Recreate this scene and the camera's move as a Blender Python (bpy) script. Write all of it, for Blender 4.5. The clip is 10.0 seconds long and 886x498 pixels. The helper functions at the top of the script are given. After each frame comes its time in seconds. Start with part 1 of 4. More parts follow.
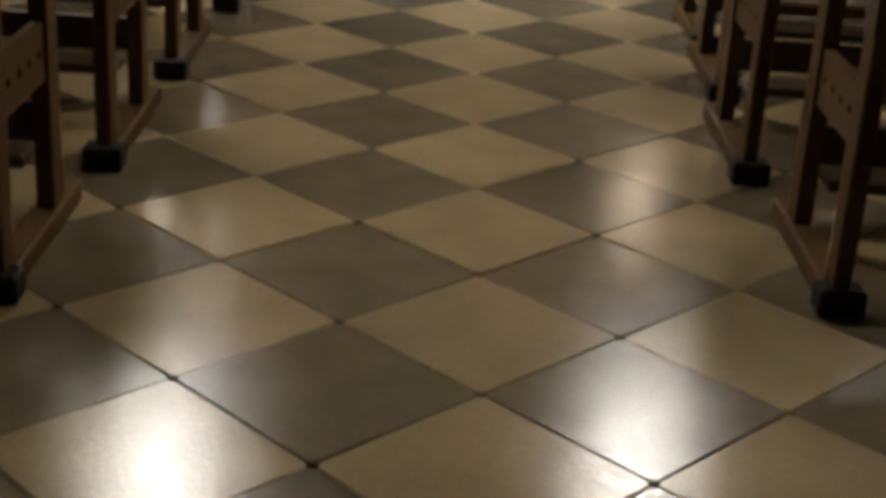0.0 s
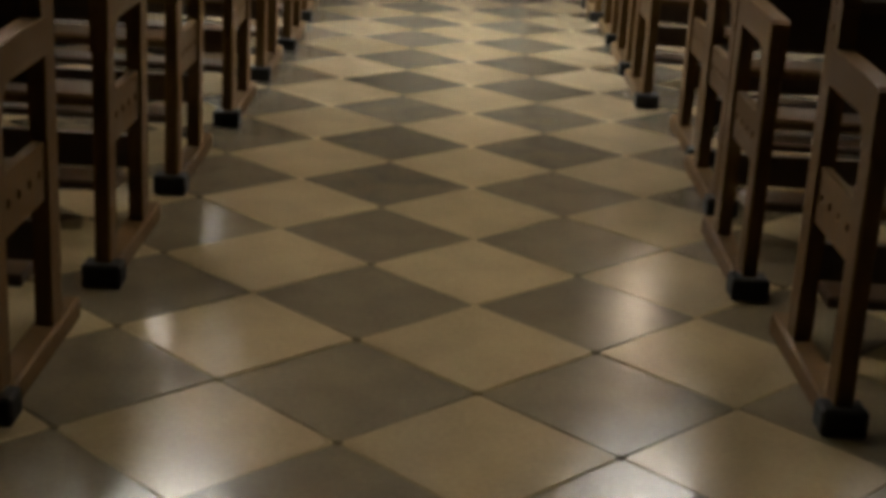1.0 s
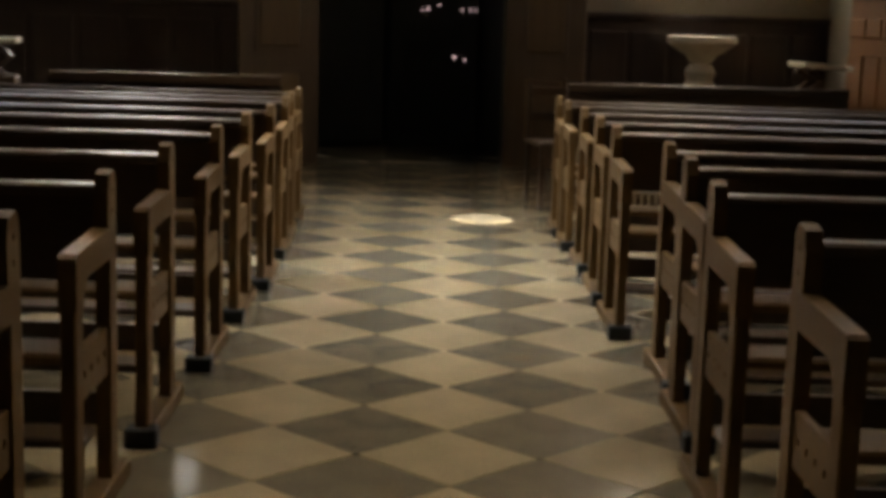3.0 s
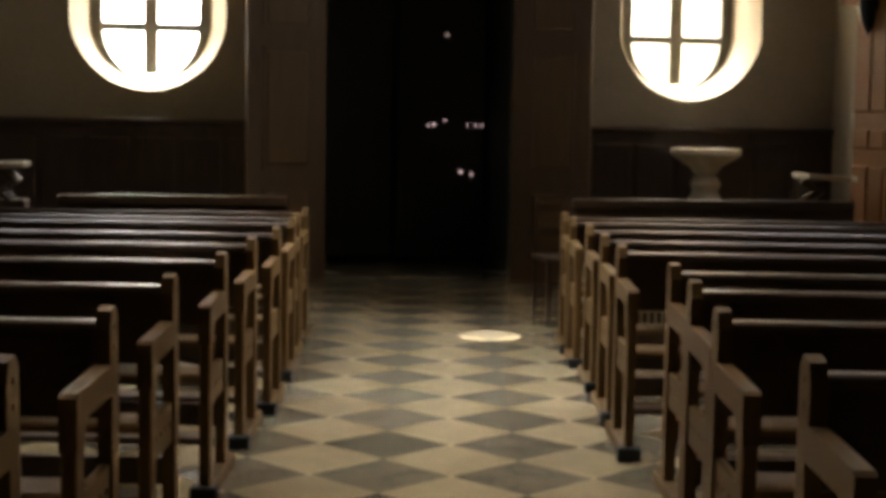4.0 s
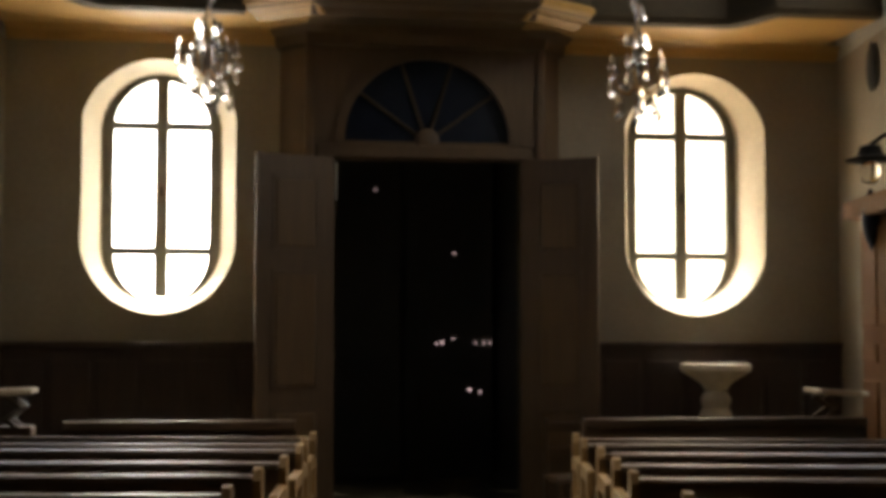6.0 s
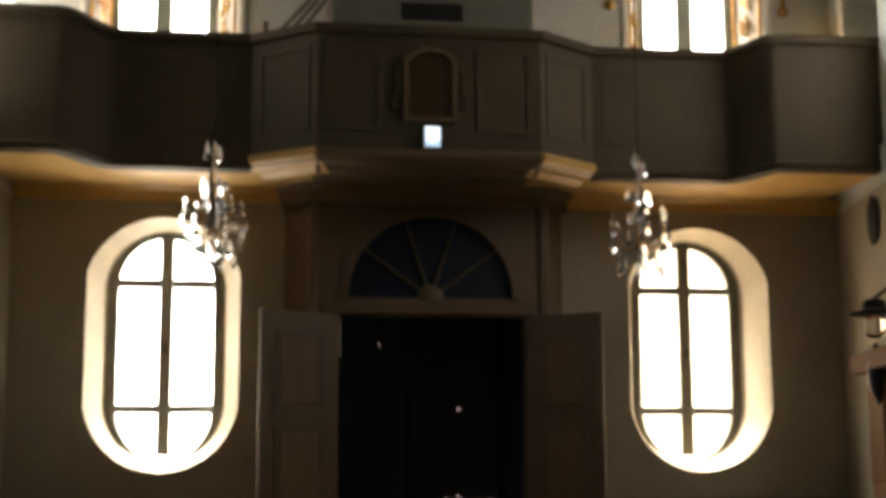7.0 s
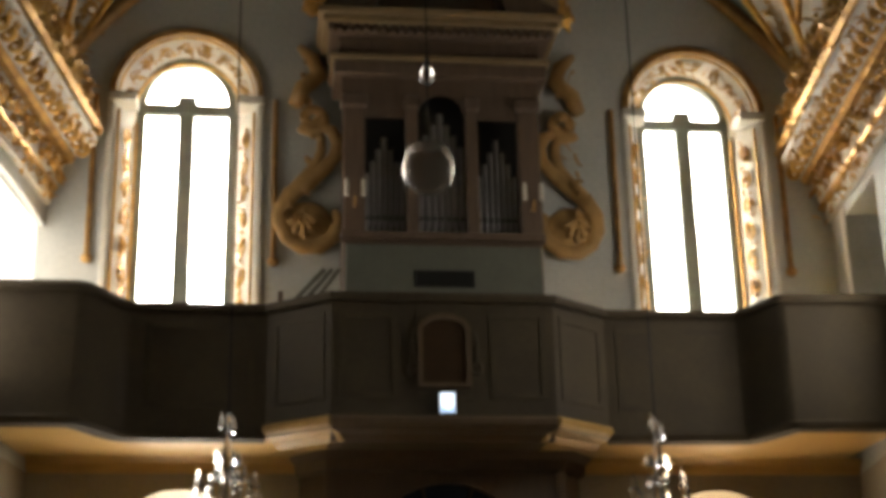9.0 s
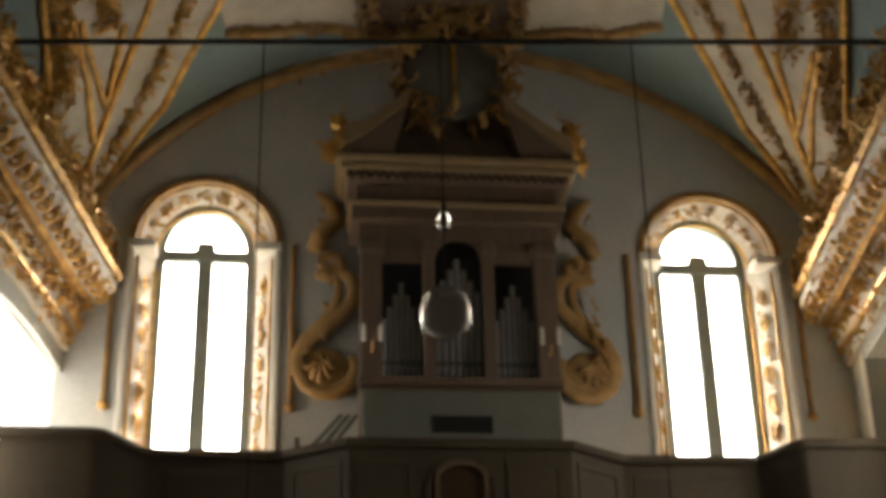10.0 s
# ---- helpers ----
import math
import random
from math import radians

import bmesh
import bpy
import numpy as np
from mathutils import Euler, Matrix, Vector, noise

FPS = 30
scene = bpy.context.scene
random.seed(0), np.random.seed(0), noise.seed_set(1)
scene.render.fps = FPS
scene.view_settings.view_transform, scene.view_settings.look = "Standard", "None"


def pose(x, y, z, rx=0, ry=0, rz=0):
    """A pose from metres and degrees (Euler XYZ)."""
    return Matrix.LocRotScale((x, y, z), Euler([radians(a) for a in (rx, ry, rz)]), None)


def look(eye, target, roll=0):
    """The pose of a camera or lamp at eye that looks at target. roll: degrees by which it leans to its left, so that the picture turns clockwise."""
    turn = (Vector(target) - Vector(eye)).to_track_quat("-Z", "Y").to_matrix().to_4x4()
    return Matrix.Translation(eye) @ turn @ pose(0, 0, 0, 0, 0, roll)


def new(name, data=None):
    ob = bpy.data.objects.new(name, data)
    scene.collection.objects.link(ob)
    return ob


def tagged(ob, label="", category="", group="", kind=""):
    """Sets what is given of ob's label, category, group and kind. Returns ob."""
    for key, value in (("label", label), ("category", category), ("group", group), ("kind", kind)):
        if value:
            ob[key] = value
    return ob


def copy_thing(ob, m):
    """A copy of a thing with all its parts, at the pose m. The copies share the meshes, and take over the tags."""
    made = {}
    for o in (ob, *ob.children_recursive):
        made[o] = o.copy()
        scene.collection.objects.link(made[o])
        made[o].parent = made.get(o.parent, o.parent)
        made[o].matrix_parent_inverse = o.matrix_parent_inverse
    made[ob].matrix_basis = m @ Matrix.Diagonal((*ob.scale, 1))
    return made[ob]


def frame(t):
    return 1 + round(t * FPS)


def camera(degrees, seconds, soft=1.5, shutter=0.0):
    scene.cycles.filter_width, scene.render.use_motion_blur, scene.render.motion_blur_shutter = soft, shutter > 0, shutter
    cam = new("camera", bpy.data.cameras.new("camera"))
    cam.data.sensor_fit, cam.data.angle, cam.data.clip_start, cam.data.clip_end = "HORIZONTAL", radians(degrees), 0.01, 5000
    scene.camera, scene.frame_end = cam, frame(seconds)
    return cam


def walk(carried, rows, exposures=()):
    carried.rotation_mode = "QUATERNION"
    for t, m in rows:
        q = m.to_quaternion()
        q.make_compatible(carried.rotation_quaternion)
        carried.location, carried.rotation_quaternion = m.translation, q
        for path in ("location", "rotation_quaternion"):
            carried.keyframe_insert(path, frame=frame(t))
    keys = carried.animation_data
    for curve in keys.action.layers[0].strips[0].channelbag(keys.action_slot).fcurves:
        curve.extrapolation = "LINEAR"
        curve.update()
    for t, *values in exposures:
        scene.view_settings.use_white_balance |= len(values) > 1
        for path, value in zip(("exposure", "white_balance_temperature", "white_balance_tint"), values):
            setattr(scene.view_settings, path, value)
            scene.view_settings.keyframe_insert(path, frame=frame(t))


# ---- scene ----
from mathutils import geometry

cam = camera(33.72, 10.0, soft=4.8)
# seconds, eye, target, roll
PATH = [
    (0, (-0.108, -2.948, 1.236), (-0.091, -1.092, 0.493), 3.5),
    (0.5, (-0.108, -2.941, 1.249), (-0.097, -1.062, 0.564), 3.3),
    (1, (-0.109, -2.933, 1.261), (-0.099, -1.028, 0.653), 3.3),
    (1.5, (-0.109, -2.925, 1.275), (-0.098, -0.997, 0.741), 2.9),
    (2, (-0.107, -2.916, 1.289), (-0.081, -0.97, 0.827), 2.4),
    (2.5, (-0.103, -2.907, 1.307), (-0.075, -0.945, 0.919), 2.1),
    (4, (-0.074, -2.879, 1.398), (-0.052, 2.102, 0.968), 0.94),
    (4.5, (-0.073, -2.874, 1.416), (-0.090, 2.121, 1.186), 0.47),
    (5, (-0.071, -2.869, 1.432), (-0.086, 2.130, 1.354), 0.33),
    (6.5, (-0.067, -2.854, 1.477), (-0.089, 2.117, 2.009), -0.02),
    (7, (-0.066, -2.850, 1.489), (-0.095, 2.084, 2.300), -0.20),
    (7.5, (-0.065, -2.846, 1.500), (-0.099, 2.032, 2.597), -0.41),
    (8, (-0.065, -2.843, 1.509), (-0.110, 1.985, 2.810), -0.92),
    (8.5, (-0.065, -2.841, 1.515), (-0.144, 1.928, 3.017), -1.21),
    (9, (-0.065, -2.839, 1.519), (-0.130, 1.870, 3.197), -1.24),
    (9.5, (-0.065, -2.839, 1.519), (-0.123, 1.796, 3.393), -1.38),
    (10, (-0.065, -2.840, 1.518), (-0.174, 1.679, 3.655), -1.27),
]
walk(cam, [(t, look(eye, target, roll)) for t, eye, target, roll in PATH],
     exposures=[(0.0, 2.6), (5.0, 2.6), (7.0, 2.6), (10.0, 2.6)])

# the nave, and its entrance wall, which stands askew to it; both in units of 1.12 m
UNIT = 1.12
SKEW = 8.0
LEAN = math.tan(radians(SKEW))
NAVE = pose(-0.265, 10.248, 0) @ Matrix.Scale(UNIT, 4)
WEST = pose(-0.265, 10.248, 0, 0, 0, SKEW) @ Matrix.Scale(UNIT, 4)
LEFT_X, RIGHT_X = -3.26, 3.44      # the side walls in the nave
MID = 0.09                         # the vault's middle
ARC_R, ARC_Z = 3.95, 5.02          # the vault's round
BACK = -30.0                       # the far end of the nave, behind the camera

# ---- light ----
world = bpy.data.worlds.new("world")
scene.world = world
world.use_nodes = True
wn = world.node_tree.nodes
sky = wn.new("ShaderNodeTexSky")
sky.sky_type, sky.sun_disc = "NISHITA", False
sky.sun_elevation, sky.sun_rotation = radians(52), radians(90)
world.node_tree.links.new(sky.outputs[0], wn["Background"].inputs[0])
wn["Background"].inputs[1].default_value = 0.05


def window_or_fill_light(name, m, width, height, power, colour=(1.0, 0.945, 0.85), spread=180):
    """An area lamp: daylight in a window's opening, or added fill."""
    data = bpy.data.lights.new(name, "AREA")
    data.shape, data.size, data.size_y, data.energy, data.color, data.spread = "RECTANGLE", width, height, power, colour, radians(spread)
    ob = new(name, data)
    ob.matrix_world = m
    return ob


# area lamps shine along their -z: turned to face into the nave, the upper ones down from the sky
# (the one beyond the font is tinted for its orange reflection on the floor)
for u, power, colour in ((-2.11, 34, (1.0, 0.92, 0.8)), (2.24, 17, (1.0, 0.74, 0.46))):
    window_or_fill_light("window_or_fill_daylight", WEST @ pose(u, 0.72, 2.5, -90), 1.3, 2.3, power, colour)
for u in (-2.3, 2.9):
    window_or_fill_light("window_or_fill_daylight", WEST @ pose(u, 2.2, 8.2, -45), 4.4, 6.6, 375, spread=140)
    # the brighter sky high above the roofs
    window_or_fill_light("high_daylight", WEST @ pose(u * 0.9, 3.2, 11.4, -30), 3.6, 3.2, 395, spread=75)
# side window of the gallery
window_or_fill_light("window_or_fill_daylight", NAVE @ pose(LEFT_X - 0.05, -1.3, 4.85, 0, -90, 0), 1.7, 2.28, 7)
# fill added on the other side, to brighten the wall by the organ
window_or_fill_light("window_or_fill_daylight", NAVE @ pose(RIGHT_X + 0.05, -2.05, 4.85, 0, 90, 0), 1.5, 1.3, 10)
# fill lamps added high in unseen side openings: (side, along, power, colour, spread)
for side, y, power, colour, spread in ((-1, 4.9, 9.0, (0.92, 0.96, 1.0), 50), (1, 4.9, 6.0, (0.95, 0.96, 1.0), 50),
                                       (-1, 3.35, 3.3, (1.0, 0.86, 0.64), 70), (1, 3.35, 3.3, (1.0, 0.86, 0.64), 70)):
    window_or_fill_light("window_or_fill_daylight", look((-4.05 if side < 0 else 3.72, y, 5.6 if y > 4 else 5.0), (0.0, y + 0.15 if y > 4 else 1.0, 0)), 1.2, 1.9, power, colour, spread)

# sun through the unseen slot cut high in the side wall
sun_data = bpy.data.lights.new("sun", "SUN")
sun_data.energy, sun_data.angle, sun_data.color = 5.0, radians(0.5), (1.0, 0.95, 0.86)
sun = new("sun", sun_data)
sun.matrix_world = look((3.784, 6.71, 4.52), (0.33, 6.71, 0))

# ---- materials ----


def mat(name, colour, rough=0.6, metal=0.0, second=None, scale=3.0, mix=0.5, bump=0.0, grain=None, fine=40.0, rand=0.0, coat=0.0, spec=0.5, mottle=None):
    """A surface with cloudy variation, fine grain and relief."""
    m = bpy.data.materials.new(name)
    m.use_nodes = True
    nt = m.node_tree
    n, ln = nt.nodes, nt.links
    b = n["Principled BSDF"]
    b.inputs["Roughness"].default_value, b.inputs["Metallic"].default_value = rough, metal
    b.inputs["Coat Weight"].default_value, b.inputs["Coat Roughness"].default_value = coat, 0.12
    b.inputs["Specular IOR Level"].default_value = spec
    tc = n.new("ShaderNodeTexCoord")
    mp = n.new("ShaderNodeMapping")
    ln.new(tc.outputs["Object"], mp.inputs[0])
    if grain:
        mp.inputs["Scale"].default_value = grain
    big, small = n.new("ShaderNodeTexNoise"), n.new("ShaderNodeTexNoise")
    big.inputs["Scale"].default_value, big.inputs["Detail"].default_value = scale, 6
    small.inputs["Scale"].default_value, small.inputs["Detail"].default_value = fine, 3
    ln.new(mp.outputs[0], big.inputs[0])
    ln.new(mp.outputs[0], small.inputs[0])
    ramp = n.new("ShaderNodeValToRGB")
    ramp.color_ramp.elements[0].position, ramp.color_ramp.elements[1].position = 0.35, 0.68
    second = second or [c * 0.7 for c in colour]
    ramp.color_ramp.elements[0].color = (*[a + (s - a) * mix for a, s in zip(colour, second)], 1)
    ramp.color_ramp.elements[1].color = (*colour, 1)
    ln.new(big.outputs[0], ramp.inputs[0])
    hsv = n.new("ShaderNodeHueSaturation")
    ln.new(ramp.outputs[0], hsv.inputs["Color"])
    val = n.new("ShaderNodeMapRange")
    val.inputs["To Min"].default_value, val.inputs["To Max"].default_value = 0.82, 1.16
    ln.new(small.outputs[0], val.inputs[0])
    if rand:
        info = n.new("ShaderNodeObjectInfo")
        r = n.new("ShaderNodeMapRange")
        r.inputs["To Min"].default_value, r.inputs["To Max"].default_value = 1 - rand, 1 + rand
        ln.new(info.outputs["Random"], r.inputs[0])
        mul = n.new("ShaderNodeMath")
        mul.operation = "MULTIPLY"
        ln.new(val.outputs[0], mul.inputs[0])
        ln.new(r.outputs[0], mul.inputs[1])
        ln.new(mul.outputs[0], hsv.inputs["Value"])
    else:
        ln.new(val.outputs[0], hsv.inputs["Value"])
    ln.new(hsv.outputs[0], b.inputs["Base Color"])
    rr = n.new("ShaderNodeMapRange")
    rr.inputs["To Min"].default_value, rr.inputs["To Max"].default_value = max(0.02, rough * 0.8), min(1, rough * 1.25)
    ln.new(big.outputs[0], rr.inputs[0])
    ln.new(rr.outputs[0], b.inputs["Roughness"])
    if mottle:
        # worn polish: patches of duller surface
        worn = n.new("ShaderNodeTexNoise")
        worn.inputs["Scale"].default_value, worn.inputs["Detail"].default_value, worn.inputs["Roughness"].default_value = mottle, 5, 0.7
        ln.new(mp.outputs[0], worn.inputs[0])
        rr.inputs["From Min"].default_value, rr.inputs["From Max"].default_value = 0.36, 0.64
        rr.inputs["To Min"].default_value, rr.inputs["To Max"].default_value = rough * 0.55, rough * 1.7
        ln.new(worn.outputs[0], rr.inputs[0])
    if bump:
        bp = n.new("ShaderNodeBump")
        bp.inputs["Strength"].default_value, bp.inputs["Distance"].default_value = bump, 0.004
        ln.new(small.outputs[0], bp.inputs["Height"])
        ln.new(bp.outputs[0], b.inputs["Normal"])
    return m


def glow(name, colour, strength):
    m = bpy.data.materials.new(name)
    m.use_nodes = True
    b = m.node_tree.nodes["Principled BSDF"]
    b.inputs["Base Color"].default_value = (*colour, 1)
    b.inputs["Emission Color"].default_value, b.inputs["Emission Strength"].default_value = (*colour, 1), strength
    return m


def clear(name, colour=(1, 1, 1), rough=0.0, ior=1.5):
    m = bpy.data.materials.new(name)
    m.use_nodes = True
    b = m.node_tree.nodes["Principled BSDF"]
    b.inputs["Base Color"].default_value, b.inputs["Roughness"].default_value = (*colour, 1), rough
    b.inputs["Transmission Weight"].default_value, b.inputs["IOR"].default_value = 1.0, ior
    return m


MARBLE_LIGHT = mat("cream_marble", (0.43, 0.335, 0.195), 0.11, second=(0.31, 0.245, 0.15), scale=5, mix=0.6, fine=70, rand=0.1, bump=0.2, mottle=48, spec=0.66)
MARBLE_DARK = mat("grey_marble", (0.2, 0.163, 0.105), 0.11, second=(0.13, 0.112, 0.08), scale=6, mix=0.6, fine=70, rand=0.12, bump=0.2, mottle=48, spec=0.66)
JOINT = mat("floor_joint", (0.07, 0.058, 0.04), 0.7, scale=20)
PEW_WOOD = mat("pew_oak", (0.125, 0.068, 0.02), 0.62, spec=0.18, second=(0.065, 0.034, 0.01), scale=4, grain=(9, 9, 1.2), fine=30, bump=0.15, rand=0.12)
PEW_DARK = mat("pew_dark_wood", (0.055, 0.028, 0.01), 0.36, spec=0.42, second=(0.034, 0.019, 0.01), scale=4, grain=(1.2, 9, 9), fine=30, bump=0.12, rand=0.12)
IRON = mat("iron_and_recess_black", (0.013, 0.012, 0.01), 0.6, spec=0.2, scale=10, bump=0.1)
PLASTER = mat("beige_plaster", (0.34, 0.295, 0.215), 0.85, second=(0.235, 0.2, 0.145), scale=1.3, mix=0.6, fine=25, bump=0.25)
PLASTER_PALE = mat("pale_grey_plaster", (0.48, 0.475, 0.43), 0.85, second=(0.35, 0.345, 0.31), scale=1.5, mix=0.5, fine=25, bump=0.2)
REVEAL = mat("cream_reveal", (0.6, 0.52, 0.38), 0.8, second=(0.46, 0.38, 0.26), scale=3, mix=0.5, fine=25, bump=0.2)
WAINSCOT = mat("dark_wainscot", (0.045, 0.026, 0.02), 0.4, second=(0.025, 0.015, 0.012), scale=3, grain=(8, 8, 0.8), fine=30, bump=0.1)
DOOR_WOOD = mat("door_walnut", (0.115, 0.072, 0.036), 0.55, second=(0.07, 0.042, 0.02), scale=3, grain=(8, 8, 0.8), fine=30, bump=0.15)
DOOR_PANEL = mat("door_panel_walnut", (0.135, 0.08, 0.033), 0.55, second=(0.085, 0.05, 0.02), scale=3, grain=(8, 8, 0.8), fine=30, bump=0.15)
GALLERY = mat("painted_gallery_wood", (0.07, 0.052, 0.029), 0.7, spec=0.25, second=(0.042, 0.03, 0.018), scale=2, mix=0.7, fine=25, bump=0.1)
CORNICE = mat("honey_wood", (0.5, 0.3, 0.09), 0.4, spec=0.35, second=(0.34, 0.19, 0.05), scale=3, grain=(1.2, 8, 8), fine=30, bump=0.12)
ORGAN_TRIM = mat("waxed_walnut", (0.26, 0.18, 0.09), 0.45, second=(0.13, 0.085, 0.04), scale=6, grain=(2, 9, 9), fine=30, bump=0.2)
GOLD = mat("gilding", (0.72, 0.43, 0.12), 0.34, 0.85, second=(0.3, 0.15, 0.04), scale=9, mix=0.8, fine=60, bump=0.5)
GILT_WOOD = mat("old_gilt_wood", (0.47, 0.29, 0.105), 0.5, 0.25, second=(0.27, 0.155, 0.055), scale=7, mix=0.8, fine=50, bump=0.4)
GOLD_DULL = mat("dull_gilding", (0.45, 0.26, 0.08), 0.5, 0.5, second=(0.22, 0.11, 0.035), scale=9, mix=0.8, fine=60, bump=0.5)
STUCCO = mat("white_stucco", (0.66, 0.62, 0.53), 0.8, second=(0.5, 0.45, 0.36), scale=4, mix=0.6, fine=30, bump=0.25)
# the white stucco again with a darker base colour, for the vault
VAULT_STUCCO = mat("darker_vault_stucco", (0.5, 0.455, 0.36), 0.8, second=(0.36, 0.315, 0.23), scale=4, mix=0.7, fine=30, bump=0.25)
VAULT = mat("pale_green_vault", (0.18, 0.23, 0.22), 0.85, second=(0.125, 0.16, 0.155), scale=1.5, mix=0.6, fine=20, bump=0.2)
ORGAN_WOOD = mat("organ_case_wood", (0.13, 0.085, 0.055), 0.5, second=(0.07, 0.045, 0.03), scale=3, grain=(8, 8, 1), fine=30, bump=0.15)
PIPE = mat("tin_pipes", (0.33, 0.31, 0.3), 0.42, 0.8, scale=8, fine=40)
# near-black stands for the shade in the lobbies and pipe mouths
BLACK = mat("opening_shade", (0.07, 0.068, 0.06), 0.7, scale=5)
FRAME_GREEN = mat("grey_green_frame", (0.24, 0.26, 0.215), 0.55, second=(0.15, 0.165, 0.135), scale=6, fine=30, bump=0.1)
FRAME = mat("window_frame_wood", (0.16, 0.15, 0.11), 0.6, second=(0.06, 0.05, 0.035), scale=6, fine=30, bump=0.1)
# for unseen walls behind the camera, coloured dark to cut bounced light
DARK_END = mat("dark_unseen_end", (0.06, 0.04, 0.025), 0.7, second=(0.035, 0.022, 0.014), scale=2, grain=(8, 8, 1), fine=25, bump=0.1)
STONE = mat("font_stone", (0.6, 0.54, 0.42), 0.35, second=(0.4, 0.34, 0.25), scale=7, mix=0.7, fine=40, bump=0.15)
RED_WOOD = mat("confessional_wood", (0.22, 0.1, 0.03), 0.75, spec=0.2, second=(0.14, 0.052, 0.018), scale=3, grain=(8, 8, 0.8), fine=30, bump=0.15)
CRYSTAL = clear("crystal", (0.98, 0.98, 1.0), 0.02, 1.55)
GLASS = clear("lamp_glass", (0.96, 0.96, 0.94), 0.03, 1.45)
BOWL = clear("smoky_glass", (0.78, 0.74, 0.67), 0.25, 1.14)
CONSOLE = mat("console_paint", (0.12, 0.118, 0.088), 0.6, second=(0.08, 0.08, 0.062), scale=4, fine=30, bump=0.1)
DARK_GLASS = mat("dark_glass", (0.018, 0.023, 0.036), 0.2, scale=5)
SKY_GLOW = glow("bright_sky", (1.0, 0.95, 0.87), 0.3)
SIGN_LIGHT = glow("sign_face", (0.75, 0.87, 1.0), 0.28)
SIGN_MARK = glow("sign_mark", (0.3, 0.5, 0.8), 0.13)
GLINT = glow("glint_glow", (1.0, 0.7, 0.7), 0.17)

# ---- building blocks ----


def part(name, bm, material, parent=None, label="", m=None, smooth=False):
    """Links a bmesh as one mesh object, under a thing or at top level."""
    me = bpy.data.meshes.new(name)
    bmesh.ops.recalc_face_normals(bm, faces=bm.faces)
    bm.to_mesh(me)
    bm.free()
    me.materials.append(material)
    if smooth:
        me.shade_smooth() if smooth is True else me.set_sharp_from_angle(angle=radians(smooth))
        if smooth is not True:
            me.shade_smooth()
            me.set_sharp_from_angle(angle=radians(smooth))
    ob = new(name, me)
    if parent:
        ob.parent = parent
    if m is not None:
        ob.matrix_basis = m
    if label:
        tagged(ob, label)
    return ob


def thing(name, m, label, category, group="", kind=""):
    return tagged(place(new(name), m), label, category, group, kind)


def place(ob, m):
    ob.matrix_basis = m
    return ob


def box(bm, x0, x1, y0, y1, z0, z1, bevel=0.0, m=None):
    got = bmesh.ops.create_cube(bm, size=1.0)["verts"]
    bmesh.ops.transform(bm, matrix=Matrix.LocRotScale(((x0 + x1) / 2, (y0 + y1) / 2, (z0 + z1) / 2), None, (abs(x1 - x0), abs(y1 - y0), abs(z1 - z0))), verts=got)
    if bevel:
        edges = list({e for v in got for e in v.link_edges})
        got = list({v for f in bmesh.ops.bevel(bm, geom=edges, offset=bevel, segments=1, affect="EDGES")["faces"] for v in f.verts} | {v for v in got if v.is_valid})
    if m is not None:
        bmesh.ops.transform(bm, matrix=m, verts=got)
    return bm


def boxed(*a, **k):
    return box(bmesh.new(), *a, **k)


def slab(bm, outline, y0, y1, holes=()):
    """A plate in the x-z plane from y0 to y1, with holes through it."""
    loops = [list(outline), *[list(h) for h in holes]]
    flat = [p for loop in loops for p in loop]
    tris = geometry.tessellate_polygon([[Vector((x, z, 0)) for x, z in loop] for loop in loops])
    a = [bm.verts.new((x, y0, z)) for x, z in flat]
    b = [bm.verts.new((x, y1, z)) for x, z in flat]
    for t in tris:
        if len(set(t)) == 3:
            bm.faces.new([a[i] for i in t])
            bm.faces.new([b[i] for i in reversed(t)])
    at = 0
    for loop in loops:
        n = len(loop)
        for i in range(n):
            j = (i + 1) % n
            bm.faces.new((a[at + i], a[at + j], b[at + j], b[at + i]))
        at += n
    return bm


def bridge(bm, one, two):
    """A band of faces between two closed loops of places."""
    a, b = [bm.verts.new(p) for p in one], [bm.verts.new(p) for p in two]
    for i in range(len(a)):
        j = (i + 1) % len(a)
        bm.faces.new((a[i], a[j], b[j], b[i]))
    return bm


def lathe(bm, profile, segments=24, m=None):
    rings = [[bm.verts.new((r * math.cos(k * math.tau / segments), r * math.sin(k * math.tau / segments), z)) for k in range(segments)] for r, z in profile]
    for lo, hi in zip(rings, rings[1:]):
        for k in range(segments):
            j = (k + 1) % segments
            bm.faces.new((lo[k], lo[j], hi[j], hi[k]))
    for ring in (rings[0], rings[-1]):
        bm.faces.new(ring)
    if m is not None:
        bmesh.ops.transform(bm, matrix=m, verts=[v for r in rings for v in r])
    return bm


def tube(bm, path, radii, segments=8, flat=1.0):
    """A round bar along a path; radii one number or one for each place."""
    path = [Vector(p) for p in path]
    if isinstance(radii, (int, float)):
        radii = [radii] * len(path)
    rings, side = [], None
    for k, p in enumerate(path):
        along = (path[min(k + 1, len(path) - 1)] - path[max(k - 1, 0)]).normalized()
        if side is None:
            side = along.orthogonal().normalized()
        side = (side - along * side.dot(along)).normalized()
        up = along.cross(side)
        rings.append([bm.verts.new(p + radii[k] * (math.cos(a) * side + flat * math.sin(a) * up)) for a in [i * math.tau / segments for i in range(segments)]])
    for lo, hi in zip(rings, rings[1:]):
        for i in range(segments):
            j = (i + 1) % segments
            bm.faces.new((lo[i], lo[j], hi[j], hi[i]))
    for ring in (rings[0], rings[-1]):
        bm.faces.new(ring)
    return bm


